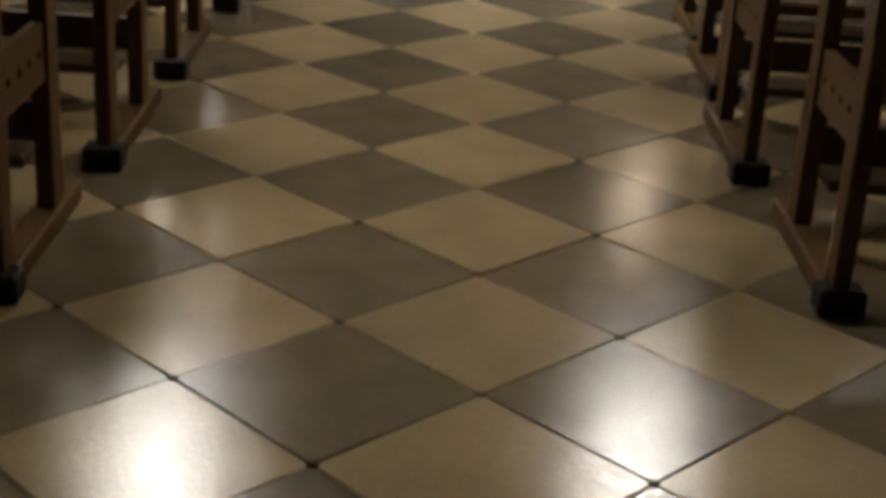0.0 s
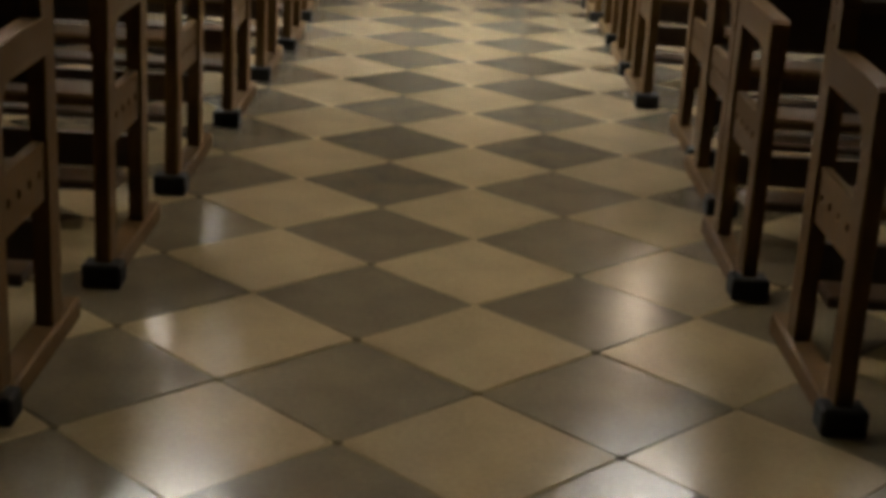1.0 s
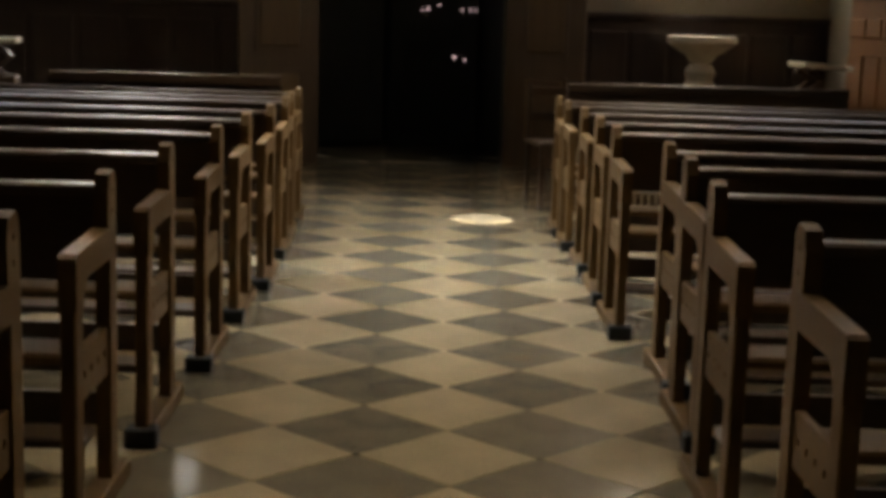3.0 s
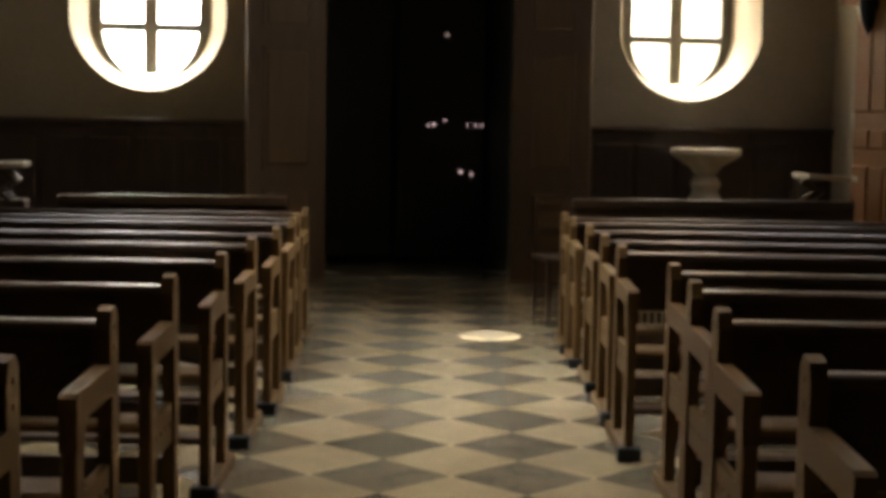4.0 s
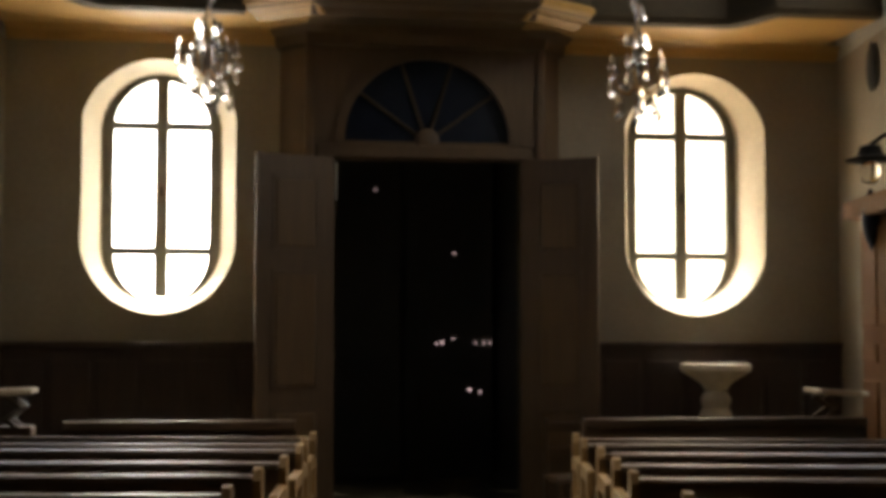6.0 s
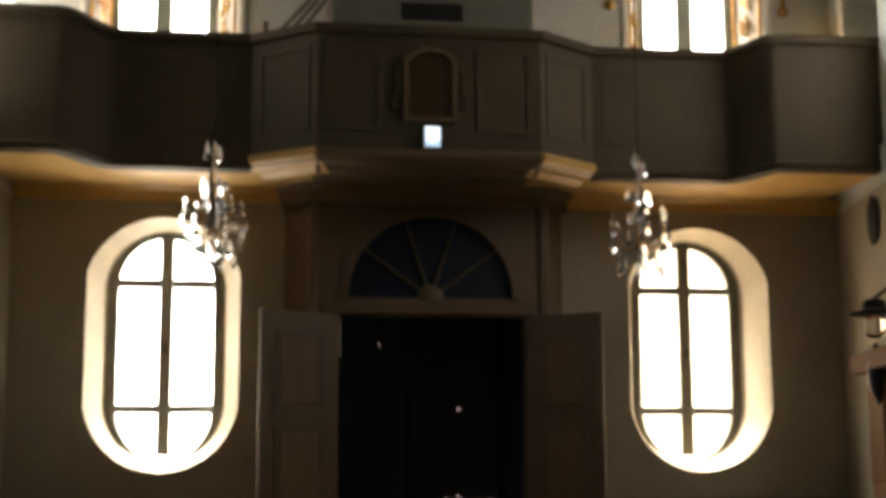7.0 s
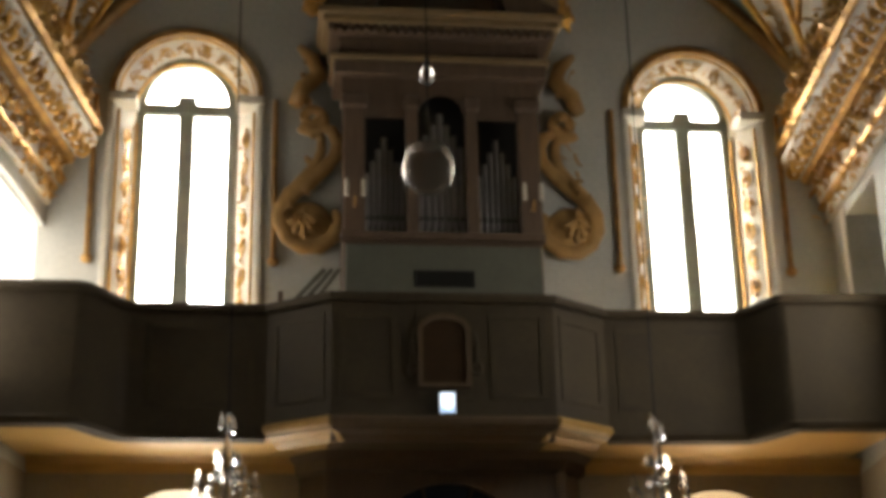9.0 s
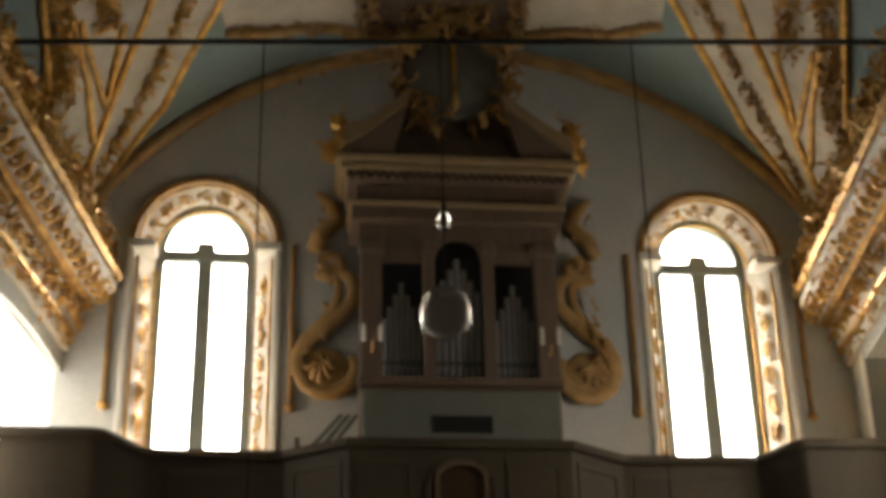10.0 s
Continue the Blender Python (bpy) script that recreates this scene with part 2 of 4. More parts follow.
def sweep(bm, path, profile, closed=False):
    """A moulding: profile (out, up) carried along a level path of (x, y) corners, mitred; out is to the path's right."""
    rings = []
    n = len(path)
    for k in range(n):
        p = Vector(path[k])
        a = (p - Vector(path[k - 1])).normalized() if k or closed else None
        b = (Vector(path[(k + 1) % n]) - p).normalized() if k < n - 1 or closed else None
        a, b = a or b, b or a
        na, nb = Vector((a.y, -a.x)), Vector((b.y, -b.x))
        mid = (na + nb).normalized()
        mid /= max(0.3, mid.dot(na))
        rings.append([bm.verts.new((p.x + mid.x * o, p.y + mid.y * o, z)) for o, z in profile])
    pairs = list(zip(rings, rings[1:])) + ([(rings[-1], rings[0])] if closed else [])
    for lo, hi in pairs:
        for i in range(len(profile)):
            j = (i + 1) % len(profile)
            bm.faces.new((lo[i], lo[j], hi[j], hi[i]))
    if not closed:
        bm.faces.new(rings[0])
        bm.faces.new(rings[-1])
    return bm


def stadium(u, half, low, low_z, high_z, top, n=14):
    """An upright opening with rounded ends: from low to top, straight between low_z and high_z."""
    def bow(rise):
        """Half an outline: a flat arc that meets the sides at a corner, or a raised half round."""
        if rise >= half:
            return [(half * math.cos(math.pi * k / n), rise * math.sin(math.pi * k / n)) for k in range(n + 1)]
        r = (half * half + rise * rise) / (2 * rise)
        a0 = math.asin((r - rise) / r)
        return [(r * math.cos(a0 + (math.pi - 2 * a0) * k / n), rise - r + r * math.sin(a0 + (math.pi - 2 * a0) * k / n)) for k in range(n + 1)]

    out = [(u + x, high_z + z) for x, z in bow(top - high_z)]
    if low < low_z:
        out += [(u - x, low_z - z) for x, z in bow(low_z - low)]
    else:
        out += [(u - half, low_z), (u + half, low_z)]
    return out


def spiral(cx, cz, r0, r1, a0, turns, n=26, y=0.0):
    return [(cx + (r0 + (r1 - r0) * k / n) * math.cos(a0 + turns * math.tau * k / n), y, cz + (r0 + (r1 - r0) * k / n) * math.sin(a0 + turns * math.tau * k / n)) for k in range(n + 1)]


def lump(bm, at, r, squash=(1, 1, 1), rng=random, m=None):
    got = bmesh.ops.create_icosphere(bm, subdivisions=1, radius=1.0)["verts"]
    for v in got:
        v.co *= 1 + rng.uniform(-0.25, 0.25)
    turn = Euler((rng.uniform(0, 6), rng.uniform(0, 6), rng.uniform(0, 6))).to_matrix().to_4x4()
    bmesh.ops.transform(bm, matrix=Matrix.Translation(at) @ Matrix.Diagonal((r * squash[0], r * squash[1], r * squash[2], 1)) @ turn, verts=got)


# ---- the setting ----


def vault_at(x, y, lift=0.0):
    """A place on the vault's underside, or lift below it; x from the vault's middle."""
    r = ARC_R - lift
    a = math.asin(max(-0.9, min(0.9, x / ARC_R)))
    return (MID + r * math.sin(a), y, ARC_Z + r * math.cos(a))


HALF_L, HALF_R = 3.29, 3.47        # from the door's middle to the corners, along the entrance wall
LOW_WINDOWS, HIGH_WINDOWS = (-2.11, 2.245), (-2.175, 2.3)
low_out = [stadium(u, 0.595, 1.46, 1.96, 3.03, 3.468) for u in LOW_WINDOWS]
LOW_HALF = {-2.11: 0.467, 2.245: 0.475}
low_in = [stadium(u, LOW_HALF[u], 1.55, 1.98, 2.98, 3.41) for u in LOW_WINDOWS]
high_out = [stadium(u, 0.605, 4.3, 4.3, 6.85, 7.48) for u in HIGH_WINDOWS]
high_in = [stadium(u - 0.02 if u < 0 else u + 0.015, 0.425, 4.3, 4.3, 6.96, 7.42) for u in HIGH_WINDOWS]
DOOR_HALF, DOOR_TOP = 0.75, 2.74

# entrance wall: lower storey, and the paler wall above the gallery
arc = [(MID + 0.02 + ARC_R * math.sin(a), ARC_Z + ARC_R * math.cos(a)) for a in [radians(57 - 114 * k / 24) for k in range(25)]]
doorway = [(-0.86, 0.0), (-0.86, 3.6), (0.86, 3.6), (0.86, 0.0)]
bm = slab(bmesh.new(), [(-HALF_L - 0.1, -0.05), (-HALF_L - 0.1, 3.95), (HALF_R + 0.1, 3.95), (HALF_R + 0.1, -0.05)], 0.0, 0.05, holes=[*low_out, doorway])
tagged(part("wall_west", bm, PLASTER, m=WEST), "beige plaster entrance wall with two rounded windows", "wall", kind="structure")
bm = slab(bmesh.new(), [(HALF_R + 0.1, 3.95), (HALF_R + 0.1, 7.1), *arc[1:-1], (-HALF_L - 0.1, 7.1), (-HALF_L - 0.1, 3.95)], 0.0, 0.05, holes=high_out)
tagged(part("wall_west_upper", bm, PLASTER_PALE, m=WEST), "pale grey plaster wall above the organ gallery", "wall", kind="structure")
bm = slab(bmesh.new(), [(-4.2, -0.05), (-4.2, 9.3), (4.3, 9.3), (4.3, -0.05)], 0.36, 0.6, holes=[*low_in, *high_in, doorway])
tagged(part("wall_west_outer", bm, PLASTER, m=WEST), "outer skin of the thick entrance wall", "wall", kind="structure")


def with_y(loop, y):
    return [(x, y, z) for x, z in loop]


for k in range(2):
    bm = bridge(bmesh.new(), with_y(low_out[k], 0.0), with_y(low_in[k], 0.4))
    tagged(part("trim_reveal", bm, REVEAL, m=WEST, smooth=50), "splayed cream plaster reveal round the lower window", "reveal", kind="structure")
    bm = bridge(bmesh.new(), with_y(high_out[k], 0.0), with_y(high_in[k], 0.38))
    tagged(part("trim_reveal_upper", bm, STUCCO, m=WEST, smooth=50), "splayed white stucco reveal of the tall window", "reveal", kind="structure")

# side walls, with tall openings above; unseen rear end darkened to cut bounced light
SPLIT = -9.6
for side, at_x in ((-1, LEFT_X - 0.35), (1, RIGHT_X)):
    # openings at -4.78, -6.16 and -2.05 are unseen, cut for the added lamps
    if side < 0:
        holes = [stadium(-1.3, 1.15, 4.0, 4.0, 5.6, 5.7), stadium(-4.78, 0.7, 4.0, 4.0, 5.8, 6.3), stadium(-6.16, 0.58, 4.0, 4.0, 5.5, 5.75)]
    else:
        holes = [[(-0.95, 3.9), (-0.95, 5.72), (-0.02, 5.72), (-0.02, 3.9)], stadium(-2.05, 0.65, 4.2, 4.2, 5.3, 5.5), stadium(-4.78, 0.7, 4.0, 4.0, 5.8, 6.3), stadium(-6.16, 0.58, 4.0, 4.0, 5.5, 5.75)]
        # unseen slot shaped for the sun patch, just above where the wall colours meet
        holes.append([(-3.17 + 0.25 * math.cos(a), 4.085 + 0.47 * math.sin(a)) for a in [k * math.tau / 20 for k in range(20)]])
    m = NAVE @ pose(at_x, 0, 0) @ Matrix(((0, 1, 0, 0), (1, 0, 0, 0), (0, 0, 1, 0), (0, 0, 0, 1)))
    bm = slab(bmesh.new(), [(1.1, -0.05), (1.1, 3.6), (SPLIT, 3.6), (SPLIT, -0.05)], 0, 0.35)
    tagged(part("wall_side", bm, PLASTER, m=m), "beige plaster side wall of the nave", "wall", kind="structure")
    bm = slab(bmesh.new(), [(1.1, 3.6), (1.1, 7.45), (SPLIT, 7.45), (SPLIT, 3.6)], 0, 0.35, holes=holes)
    tagged(part("wall_side_upper", bm, PLASTER_PALE, m=m), "pale plaster upper side wall of the nave", "wall", kind="structure")
for x0, x1 in ((LEFT_X - 0.35, LEFT_X), (RIGHT_X, RIGHT_X + 0.35)):
    tagged(part("wall_unseen_end", boxed(x0, x1, BACK, SPLIT, -0.05, 7.45), DARK_END, m=NAVE), "unseen side wall behind the camera, dark to cut bounced light", "wall", kind="structure")
# unseen wall added to keep the sun from the openings of that side
for y0, y1 in ((-10.2, -3.75), (-2.72, -1.15)):
    tagged(part("wall_sun_block", boxed(RIGHT_X + 1.3, RIGHT_X + 1.6, y0, y1, 0, 12), PLASTER, m=NAVE), "unseen wall added to keep the sun off the side openings", "wall", kind="structure")
sidew = thing("window_side", NAVE @ pose(LEFT_X - 0.045, -1.3, 0), "large side window of the gallery, bright with daylight", "window", kind="structure")
for y in (-1.12, 1.12):
    part("window_post", boxed(0, 0.04, y - 0.035, y + 0.035, 4.0, 5.68), FRAME, sidew)
part("window_rail", boxed(0.002, 0.035, -1.09, 1.09, 4.02, 4.07), FRAME, sidew)
tagged(part("backdrop", boxed(LEFT_X - 0.1, LEFT_X - 0.06, -2.42, -0.18, 4.02, 5.66), SKY_GLOW, m=NAVE), "plain bright sky outside the gallery side window", "sky", kind="structure")
stair = thing("gallery_stair_lobby", NAVE, "stair lobby behind the gallery door, coloured near-black for its shade", "lobby", kind="structure")
# these walls carry the lobby's shade in their colour
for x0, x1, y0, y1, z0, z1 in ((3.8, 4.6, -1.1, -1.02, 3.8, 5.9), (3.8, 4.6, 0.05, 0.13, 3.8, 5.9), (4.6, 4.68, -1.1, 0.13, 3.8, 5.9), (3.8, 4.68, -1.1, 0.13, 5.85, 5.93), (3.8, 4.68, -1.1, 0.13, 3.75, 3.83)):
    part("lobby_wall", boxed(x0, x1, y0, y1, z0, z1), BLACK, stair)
part("door_jamb", boxed(RIGHT_X - 0.02, RIGHT_X + 0.3, -0.015, 0.1, 3.9, 5.8, 0.01), STUCCO, stair, "white door jamb")
bm = boxed(LEFT_X - 0.6, RIGHT_X + 0.6, BACK - 0.3, BACK, -0.05, 9.3)
tagged(part("wall_east", bm, DARK_END, m=NAVE), "unseen end wall, coloured dark to cut bounced light", "wall", kind="structure")

# vault
bm = bmesh.new()
n = 40
for r in (ARC_R, ARC_R + 0.25):
    angles = [radians(-62 + 124 * k / n) for k in range(n + 1)]
    near = [bm.verts.new((MID + r * math.sin(a), (MID + r * math.sin(a)) * LEAN + 0.03, ARC_Z + r * math.cos(a))) for a in angles]
    away = [bm.verts.new((MID + r * math.sin(a), BACK, ARC_Z + r * math.cos(a))) for a in angles]
    for k in range(n):
        bm.faces.new((near[k], near[k + 1], away[k + 1], away[k]))
tagged(part("ceiling", bm, VAULT, m=NAVE, smooth=True), "pale green painted barrel vault", "vault", kind="structure")

# ground under the floor
tagged(part("ground", boxed(-60, 60, -60, 60, -0.35, -0.08), JOINT, m=NAVE), "plain ground round the church", "ground", kind="structure")

# ---- windows ----


def low_window(u):
    w = thing("window_low", WEST @ pose(u, 0.4, 0), "brown wooden window frame with two lights and rounded ends", "window", "lower windows", "structure")
    h = LOW_HALF[u]
    # glare put into the shape: the ring tapers to nothing at the bottom
    out, inn = stadium(0, h, 1.55, 1.98, 2.98, 3.41), stadium(0, h - 0.085, 1.553, 1.98, 2.98, 3.37)
    part("window_frame", slab(bmesh.new(), out, 0, 0.08, holes=[inn]), FRAME, w)
    part("mullion", boxed(-0.054, 0.054, 0.005, 0.075, 1.6, 3.37, 0.008), FRAME, w)
    for z in (1.975, 2.995):
        part("glazing_bar", boxed(0.04 - h, h - 0.04, 0.012, 0.07, z - 0.034, z + 0.034, 0.006), FRAME, w)
    part("latch", boxed(-0.012, 0.012, -0.02, 0.006, 2.42, 2.5, 0.004), IRON, w, "small metal latch")
    p = part("pane", slab(bmesh.new(), inn, 0.036, 0.042), GLASS, w, "clear window glass")
    p.visible_shadow = False
    return w


def high_window(u):
    w = thing("window_high", WEST @ pose(u - 0.02 if u < 0 else u + 0.015, 0.38, 0), "tall grey-green window frame with a round head", "window", "gallery windows", "structure")
    out, inn = stadium(0, 0.43, 4.3, 4.3, 6.96, 7.42), stadium(0, 0.36, 4.36, 4.36, 6.96, 7.37)
    part("window_frame", slab(bmesh.new(), out, 0, 0.08, holes=[inn]), FRAME_GREEN, w)
    part("mullion", boxed(-0.072, 0.072, 0.005, 0.075, 4.33, 6.96, 0.008), FRAME_GREEN, w)
    part("transom", boxed(-0.4, 0.4, 0.0, 0.08, 6.87, 6.975, 0.008), FRAME_GREEN, w)
    part("transom_boss", slab(bmesh.new(), [(-0.11, 6.88), (-0.075, 7.05), (0.075, 7.05), (0.11, 6.88)], -0.01, 0.085), FRAME_GREEN, w)
    p = part("pane", slab(bmesh.new(), inn, 0.036, 0.042), GLASS, w, "clear window glass")
    p.visible_shadow = False
    return w


for u in LOW_WINDOWS:
    low_window(u)
for u in HIGH_WINDOWS:
    high_window(u)

# ---- wainscot ----
for a, b in ((-HALF_L, -1.17), (1.09, HALF_R)):
    bm = boxed(a, b, -0.05, 0.0, 0, 1.2)
    w = tagged(part("wainscot", bm, WAINSCOT, m=WEST), "dark brown wooden wainscot along the wall", "wainscot", kind="structure")
    part("ledge", boxed(a, b, -0.09, 0.0, 1.2, 1.245, 0.01), WAINSCOT, w, "polished dark wooden ledge")
    n = round((b - a) / 0.36)
    for k in range(n):
        x = a + (b - a) * (k + 0.5) / n
        part("panel", boxed(x - 0.15, x + 0.15, -0.062, -0.048, 0.15, 1.1, 0.006), WAINSCOT, w)

# ---- porch, doorway and door leaves ----
PV = -0.25
porch = thing("inner_porch", WEST, "dark wooden inner porch with a glazed fanlight over the doorway", "porch", kind="structure")
fan = [(-0.02 + 0.66 * math.cos(a), 2.82 + 0.66 * math.sin(a)) for a in [math.pi * k / 24 for k in range(25)]]
bm = slab(bmesh.new(), [(-0.95, 0.0), (-0.95, 3.8), (0.89, 3.8), (0.89, 0.0), (0.725, 0.0), (0.725, 2.67), (-0.745, 2.67), (-0.74, 0.0)], PV, PV + 0.08, holes=[fan])
part("front_panel", bm, DOOR_WOOD, porch)
for s, a, b in ((-1, -0.95, -1.17), (1, 0.89, 1.09)):
    bm = bmesh.new()
    pts = [(a, PV), (b, 0.0), (b, 0.06), (a, PV + 0.08)]
    lo, hi = [bm.verts.new((x, y, 0)) for x, y in pts], [bm.verts.new((x, y, 3.8)) for x, y in pts]
    bm.faces.new(lo), bm.faces.new(hi)
    for k in range(4):
        bm.faces.new((lo[k], lo[(k + 1) % 4], hi[(k + 1) % 4], hi[k]))
    part("side_panel", bm, DOOR_WOOD, porch)
    part("corner_pilaster", boxed(a - 0.035, a + 0.035, PV - 0.03, PV + 0.05, 0, 3.72, 0.01), DOOR_WOOD, porch)
part("lintel", boxed(-0.9, 0.83, PV - 0.04, PV + 0.02, 2.68, 2.79, 0.015), DOOR_WOOD, porch)
rim = [(-0.02 + r * math.cos(a), 2.82 + r * math.sin(a)) for r, rng in ((0.72, range(25)), (0.655, range(24, -1, -1))) for a in [math.pi * k / 24 for k in rng]]
part("arch_moulding", slab(bmesh.new(), rim, PV - 0.03, PV + 0.01), DOOR_WOOD, porch)
part("fanlight_glass", slab(bmesh.new(), fan, PV + 0.05, PV + 0.056), DARK_GLASS, porch, "dark bluish fanlight glass")
for deg in (36, 72, 108, 144):
    a = radians(deg)
    bm = tube(bmesh.new(), [(-0.02 + r * math.cos(a), PV + 0.035, 2.82 + r * math.sin(a)) for r in (0.1, 0.67)], 0.014, 6)
    part("fanlight_bar", bm, GALLERY, porch)
part("fanlight_boss", lathe(bmesh.new(), [(0.0, 0), (0.1, 0), (0.1, 0.02), (0.06, 0.045), (0.0, 0.05)], 16, pose(-0.02, PV + 0.03, 2.83, 90)), DOOR_WOOD, porch, smooth=40)
part("edge_strip", boxed(-0.742, -0.728, PV - 0.012, PV + 0.0, 2.35, 2.64), PLASTER_PALE, porch, "pale metal edge strip")
# lobby behind the doorway, its shade put into the near-black colour
lob = thing("lobby", WEST, "lobby behind the open church door, coloured near-black for its shade", "lobby", kind="structure")
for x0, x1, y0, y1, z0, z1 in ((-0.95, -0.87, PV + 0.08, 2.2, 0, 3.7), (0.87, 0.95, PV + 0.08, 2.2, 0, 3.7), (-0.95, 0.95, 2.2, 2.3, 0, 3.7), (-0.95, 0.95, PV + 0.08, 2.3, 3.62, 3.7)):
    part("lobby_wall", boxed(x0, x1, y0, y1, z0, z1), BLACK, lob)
inner = thing("outer_door", WEST @ pose(0, 1.6, 0), "closed outer door, coloured nearly black for the lobby's shade", "door", kind="structure")
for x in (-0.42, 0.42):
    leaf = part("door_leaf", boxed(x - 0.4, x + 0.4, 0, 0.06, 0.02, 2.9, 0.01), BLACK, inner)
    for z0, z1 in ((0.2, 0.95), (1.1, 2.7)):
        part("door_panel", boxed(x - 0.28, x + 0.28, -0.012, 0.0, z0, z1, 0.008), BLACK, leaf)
# small glowing balls stand in for reflected points of light
for x, z, r in ((0.35, 1.231, 0.013), (0.3, 1.222, 0.009), (0.452, 1.269, 0.009), (0.66, 1.229, 0.008), (0.735, 1.23, 0.01), (0.79, 1.231, 0.008), (0.602, 0.805, 0.013), (0.701, 0.785, 0.01), (0.461, 2.043, 0.009), (-0.264, 2.62, 0.007), (-0.64, 0.806, 0.006)):
    bm = bmesh.new()
    bmesh.ops.create_icosphere(bm, subdivisions=2, radius=r)
    tagged(part("glint_ball", bm, GLINT, m=WEST @ pose(x, 1.57, z)), "tiny glowing ball for a pinkish reflected light in the dark doorway", "light", "points of light")


def door_leaf(hinge_u, turn, side):
    d = thing("church_door", WEST @ pose(hinge_u, PV - 0.03, 0.02, 0, 0, turn), "panelled walnut church door leaf standing open", "door", "door leaves")
    w = (0.675 if side < 0 else 0.63) * side
    part("leaf", boxed(min(0, w), max(0, w), -0.018, 0.014, 0, 2.66, 0.004), DOOR_WOOD, d)
    x0, x1 = (min(w, 0) + 0.13, max(w, 0) - 0.13)
    for z0, z1 in ((0.18, 0.72), (0.86, 1.78), (1.92, 2.5)):
        for y in (-0.018, 0.014):
            part("door_panel", boxed(x0 + 0.03, x1 - 0.03, y - 0.014, y + 0.014, z0 + 0.03, z1 - 0.03, 0.012), DOOR_PANEL, d)
            fr = slab(bmesh.new(), [(x0, z0), (x0, z1), (x1, z1), (x1, z0)], y - 0.012, y + 0.012, holes=[[(x0 + 0.03, z0 + 0.03), (x0 + 0.03, z1 - 0.03), (x1 - 0.03, z1 - 0.03), (x1 - 0.03, z0 + 0.03)]])
            part("panel_moulding", fr, DOOR_WOOD, d)
    return d


door_leaf(-0.76, 27, -1)
door_leaf(0.74, -33, 1)

# ---- organ gallery ----


def gallery_line(step=0.0):
    """The gallery's front in plan, from its left end to its right, moved out by step."""
    def curve(a, b):
        (x0, y0), (x1, y1) = a, b
        return [(x0 + (x1 - x0) * t, y0 + (y1 - y0) * (3 * t * t - 2 * t ** 3)) for t in [k / 8 for k in range(9)]]
    line = [(-HALF_L - 0.2, -1.3)] + curve((-2.83, -1.3), (-2.46, -0.82)) + [(-1.45, -0.8), (-0.975, -1.15), (0.7, -1.15), (1.175, -0.8)] + curve((2.24, -0.82), (2.5, -1.28)) + [(HALF_R - 0.15, -1.3)]
    return line


gl = gallery_line()
gal = thing("organ_gallery", WEST @ pose(0, 0, -0.045), "dark painted wooden organ gallery with canted bays and honey-coloured cornice", "gallery", kind="structure")
part("parapet", sweep(bmesh.new(), gl, [(0, 3.76), (0, 4.72), (-0.06, 4.72), (-0.06, 3.76)]), GALLERY, gal, smooth=30)
part("parapet_rail", sweep(bmesh.new(), gl, [(0.05, 4.72), (0.06, 4.75), (0.05, 4.785), (-0.12, 4.785), (-0.12, 4.72)]), GALLERY, gal, smooth=30)
profile = [(0.02, 3.85), (0.04, 3.825), (0.03, 3.79), (0.0, 3.765), (-0.05, 3.74), (-0.1, 3.735), (-0.14, 3.7), (-0.18, 3.69), (-0.18, 3.85)]
edge = [(0.015, 3.81), (0.025, 3.79), (0.015, 3.765), (0.0, 3.745), (-0.1, 3.735), (-0.1, 3.81)]
a0, a1 = gl.index((-0.975, -1.15)), gl.index((0.7, -1.15))
# canted stretches in honey colour, the middle and its soffit darker
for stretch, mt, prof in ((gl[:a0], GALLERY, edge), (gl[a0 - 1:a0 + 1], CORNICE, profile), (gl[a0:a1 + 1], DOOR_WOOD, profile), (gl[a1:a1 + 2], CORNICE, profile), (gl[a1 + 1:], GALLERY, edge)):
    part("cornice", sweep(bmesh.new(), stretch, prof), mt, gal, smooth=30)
    bm = bmesh.new()
    under = [(x, y + 0.1) for x, y in stretch]
    for zz in (3.75, 3.86):
        row = [bm.verts.new((x, y, zz)) for x, y in under]
        wallrow = [bm.verts.new((x, 0.0, zz)) for x, _ in under]
        for k in range(len(row) - 1):
            bm.faces.new((row[k], row[k + 1], wallrow[k + 1], wallrow[k]))
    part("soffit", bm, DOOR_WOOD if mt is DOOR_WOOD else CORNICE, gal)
part("wall_cove", sweep(bmesh.new(), [(-HALF_L, 0.0), (-1.17, 0.0)], [(0.0, 3.64), (0.03, 3.655), (0.06, 3.71), (0.14, 3.75), (0, 3.75)]), CORNICE, gal, smooth=30)
part("wall_cove", sweep(bmesh.new(), [(1.09, 0.0), (HALF_R, 0.0)], [(0.0, 3.64), (0.03, 3.655), (0.06, 3.71), (0.14, 3.75), (0, 3.75)]), CORNICE, gal, smooth=30)
part("porch_cornice", sweep(bmesh.new(), [(-1.17, 0.0), (-0.95, PV), (0.89, PV), (1.09, 0.0)], [(0.0, 3.6), (0.05, 3.62), (0.07, 3.7), (0.16, 3.75), (0.0, 3.75)]), DOOR_WOOD, gal, smooth=30)


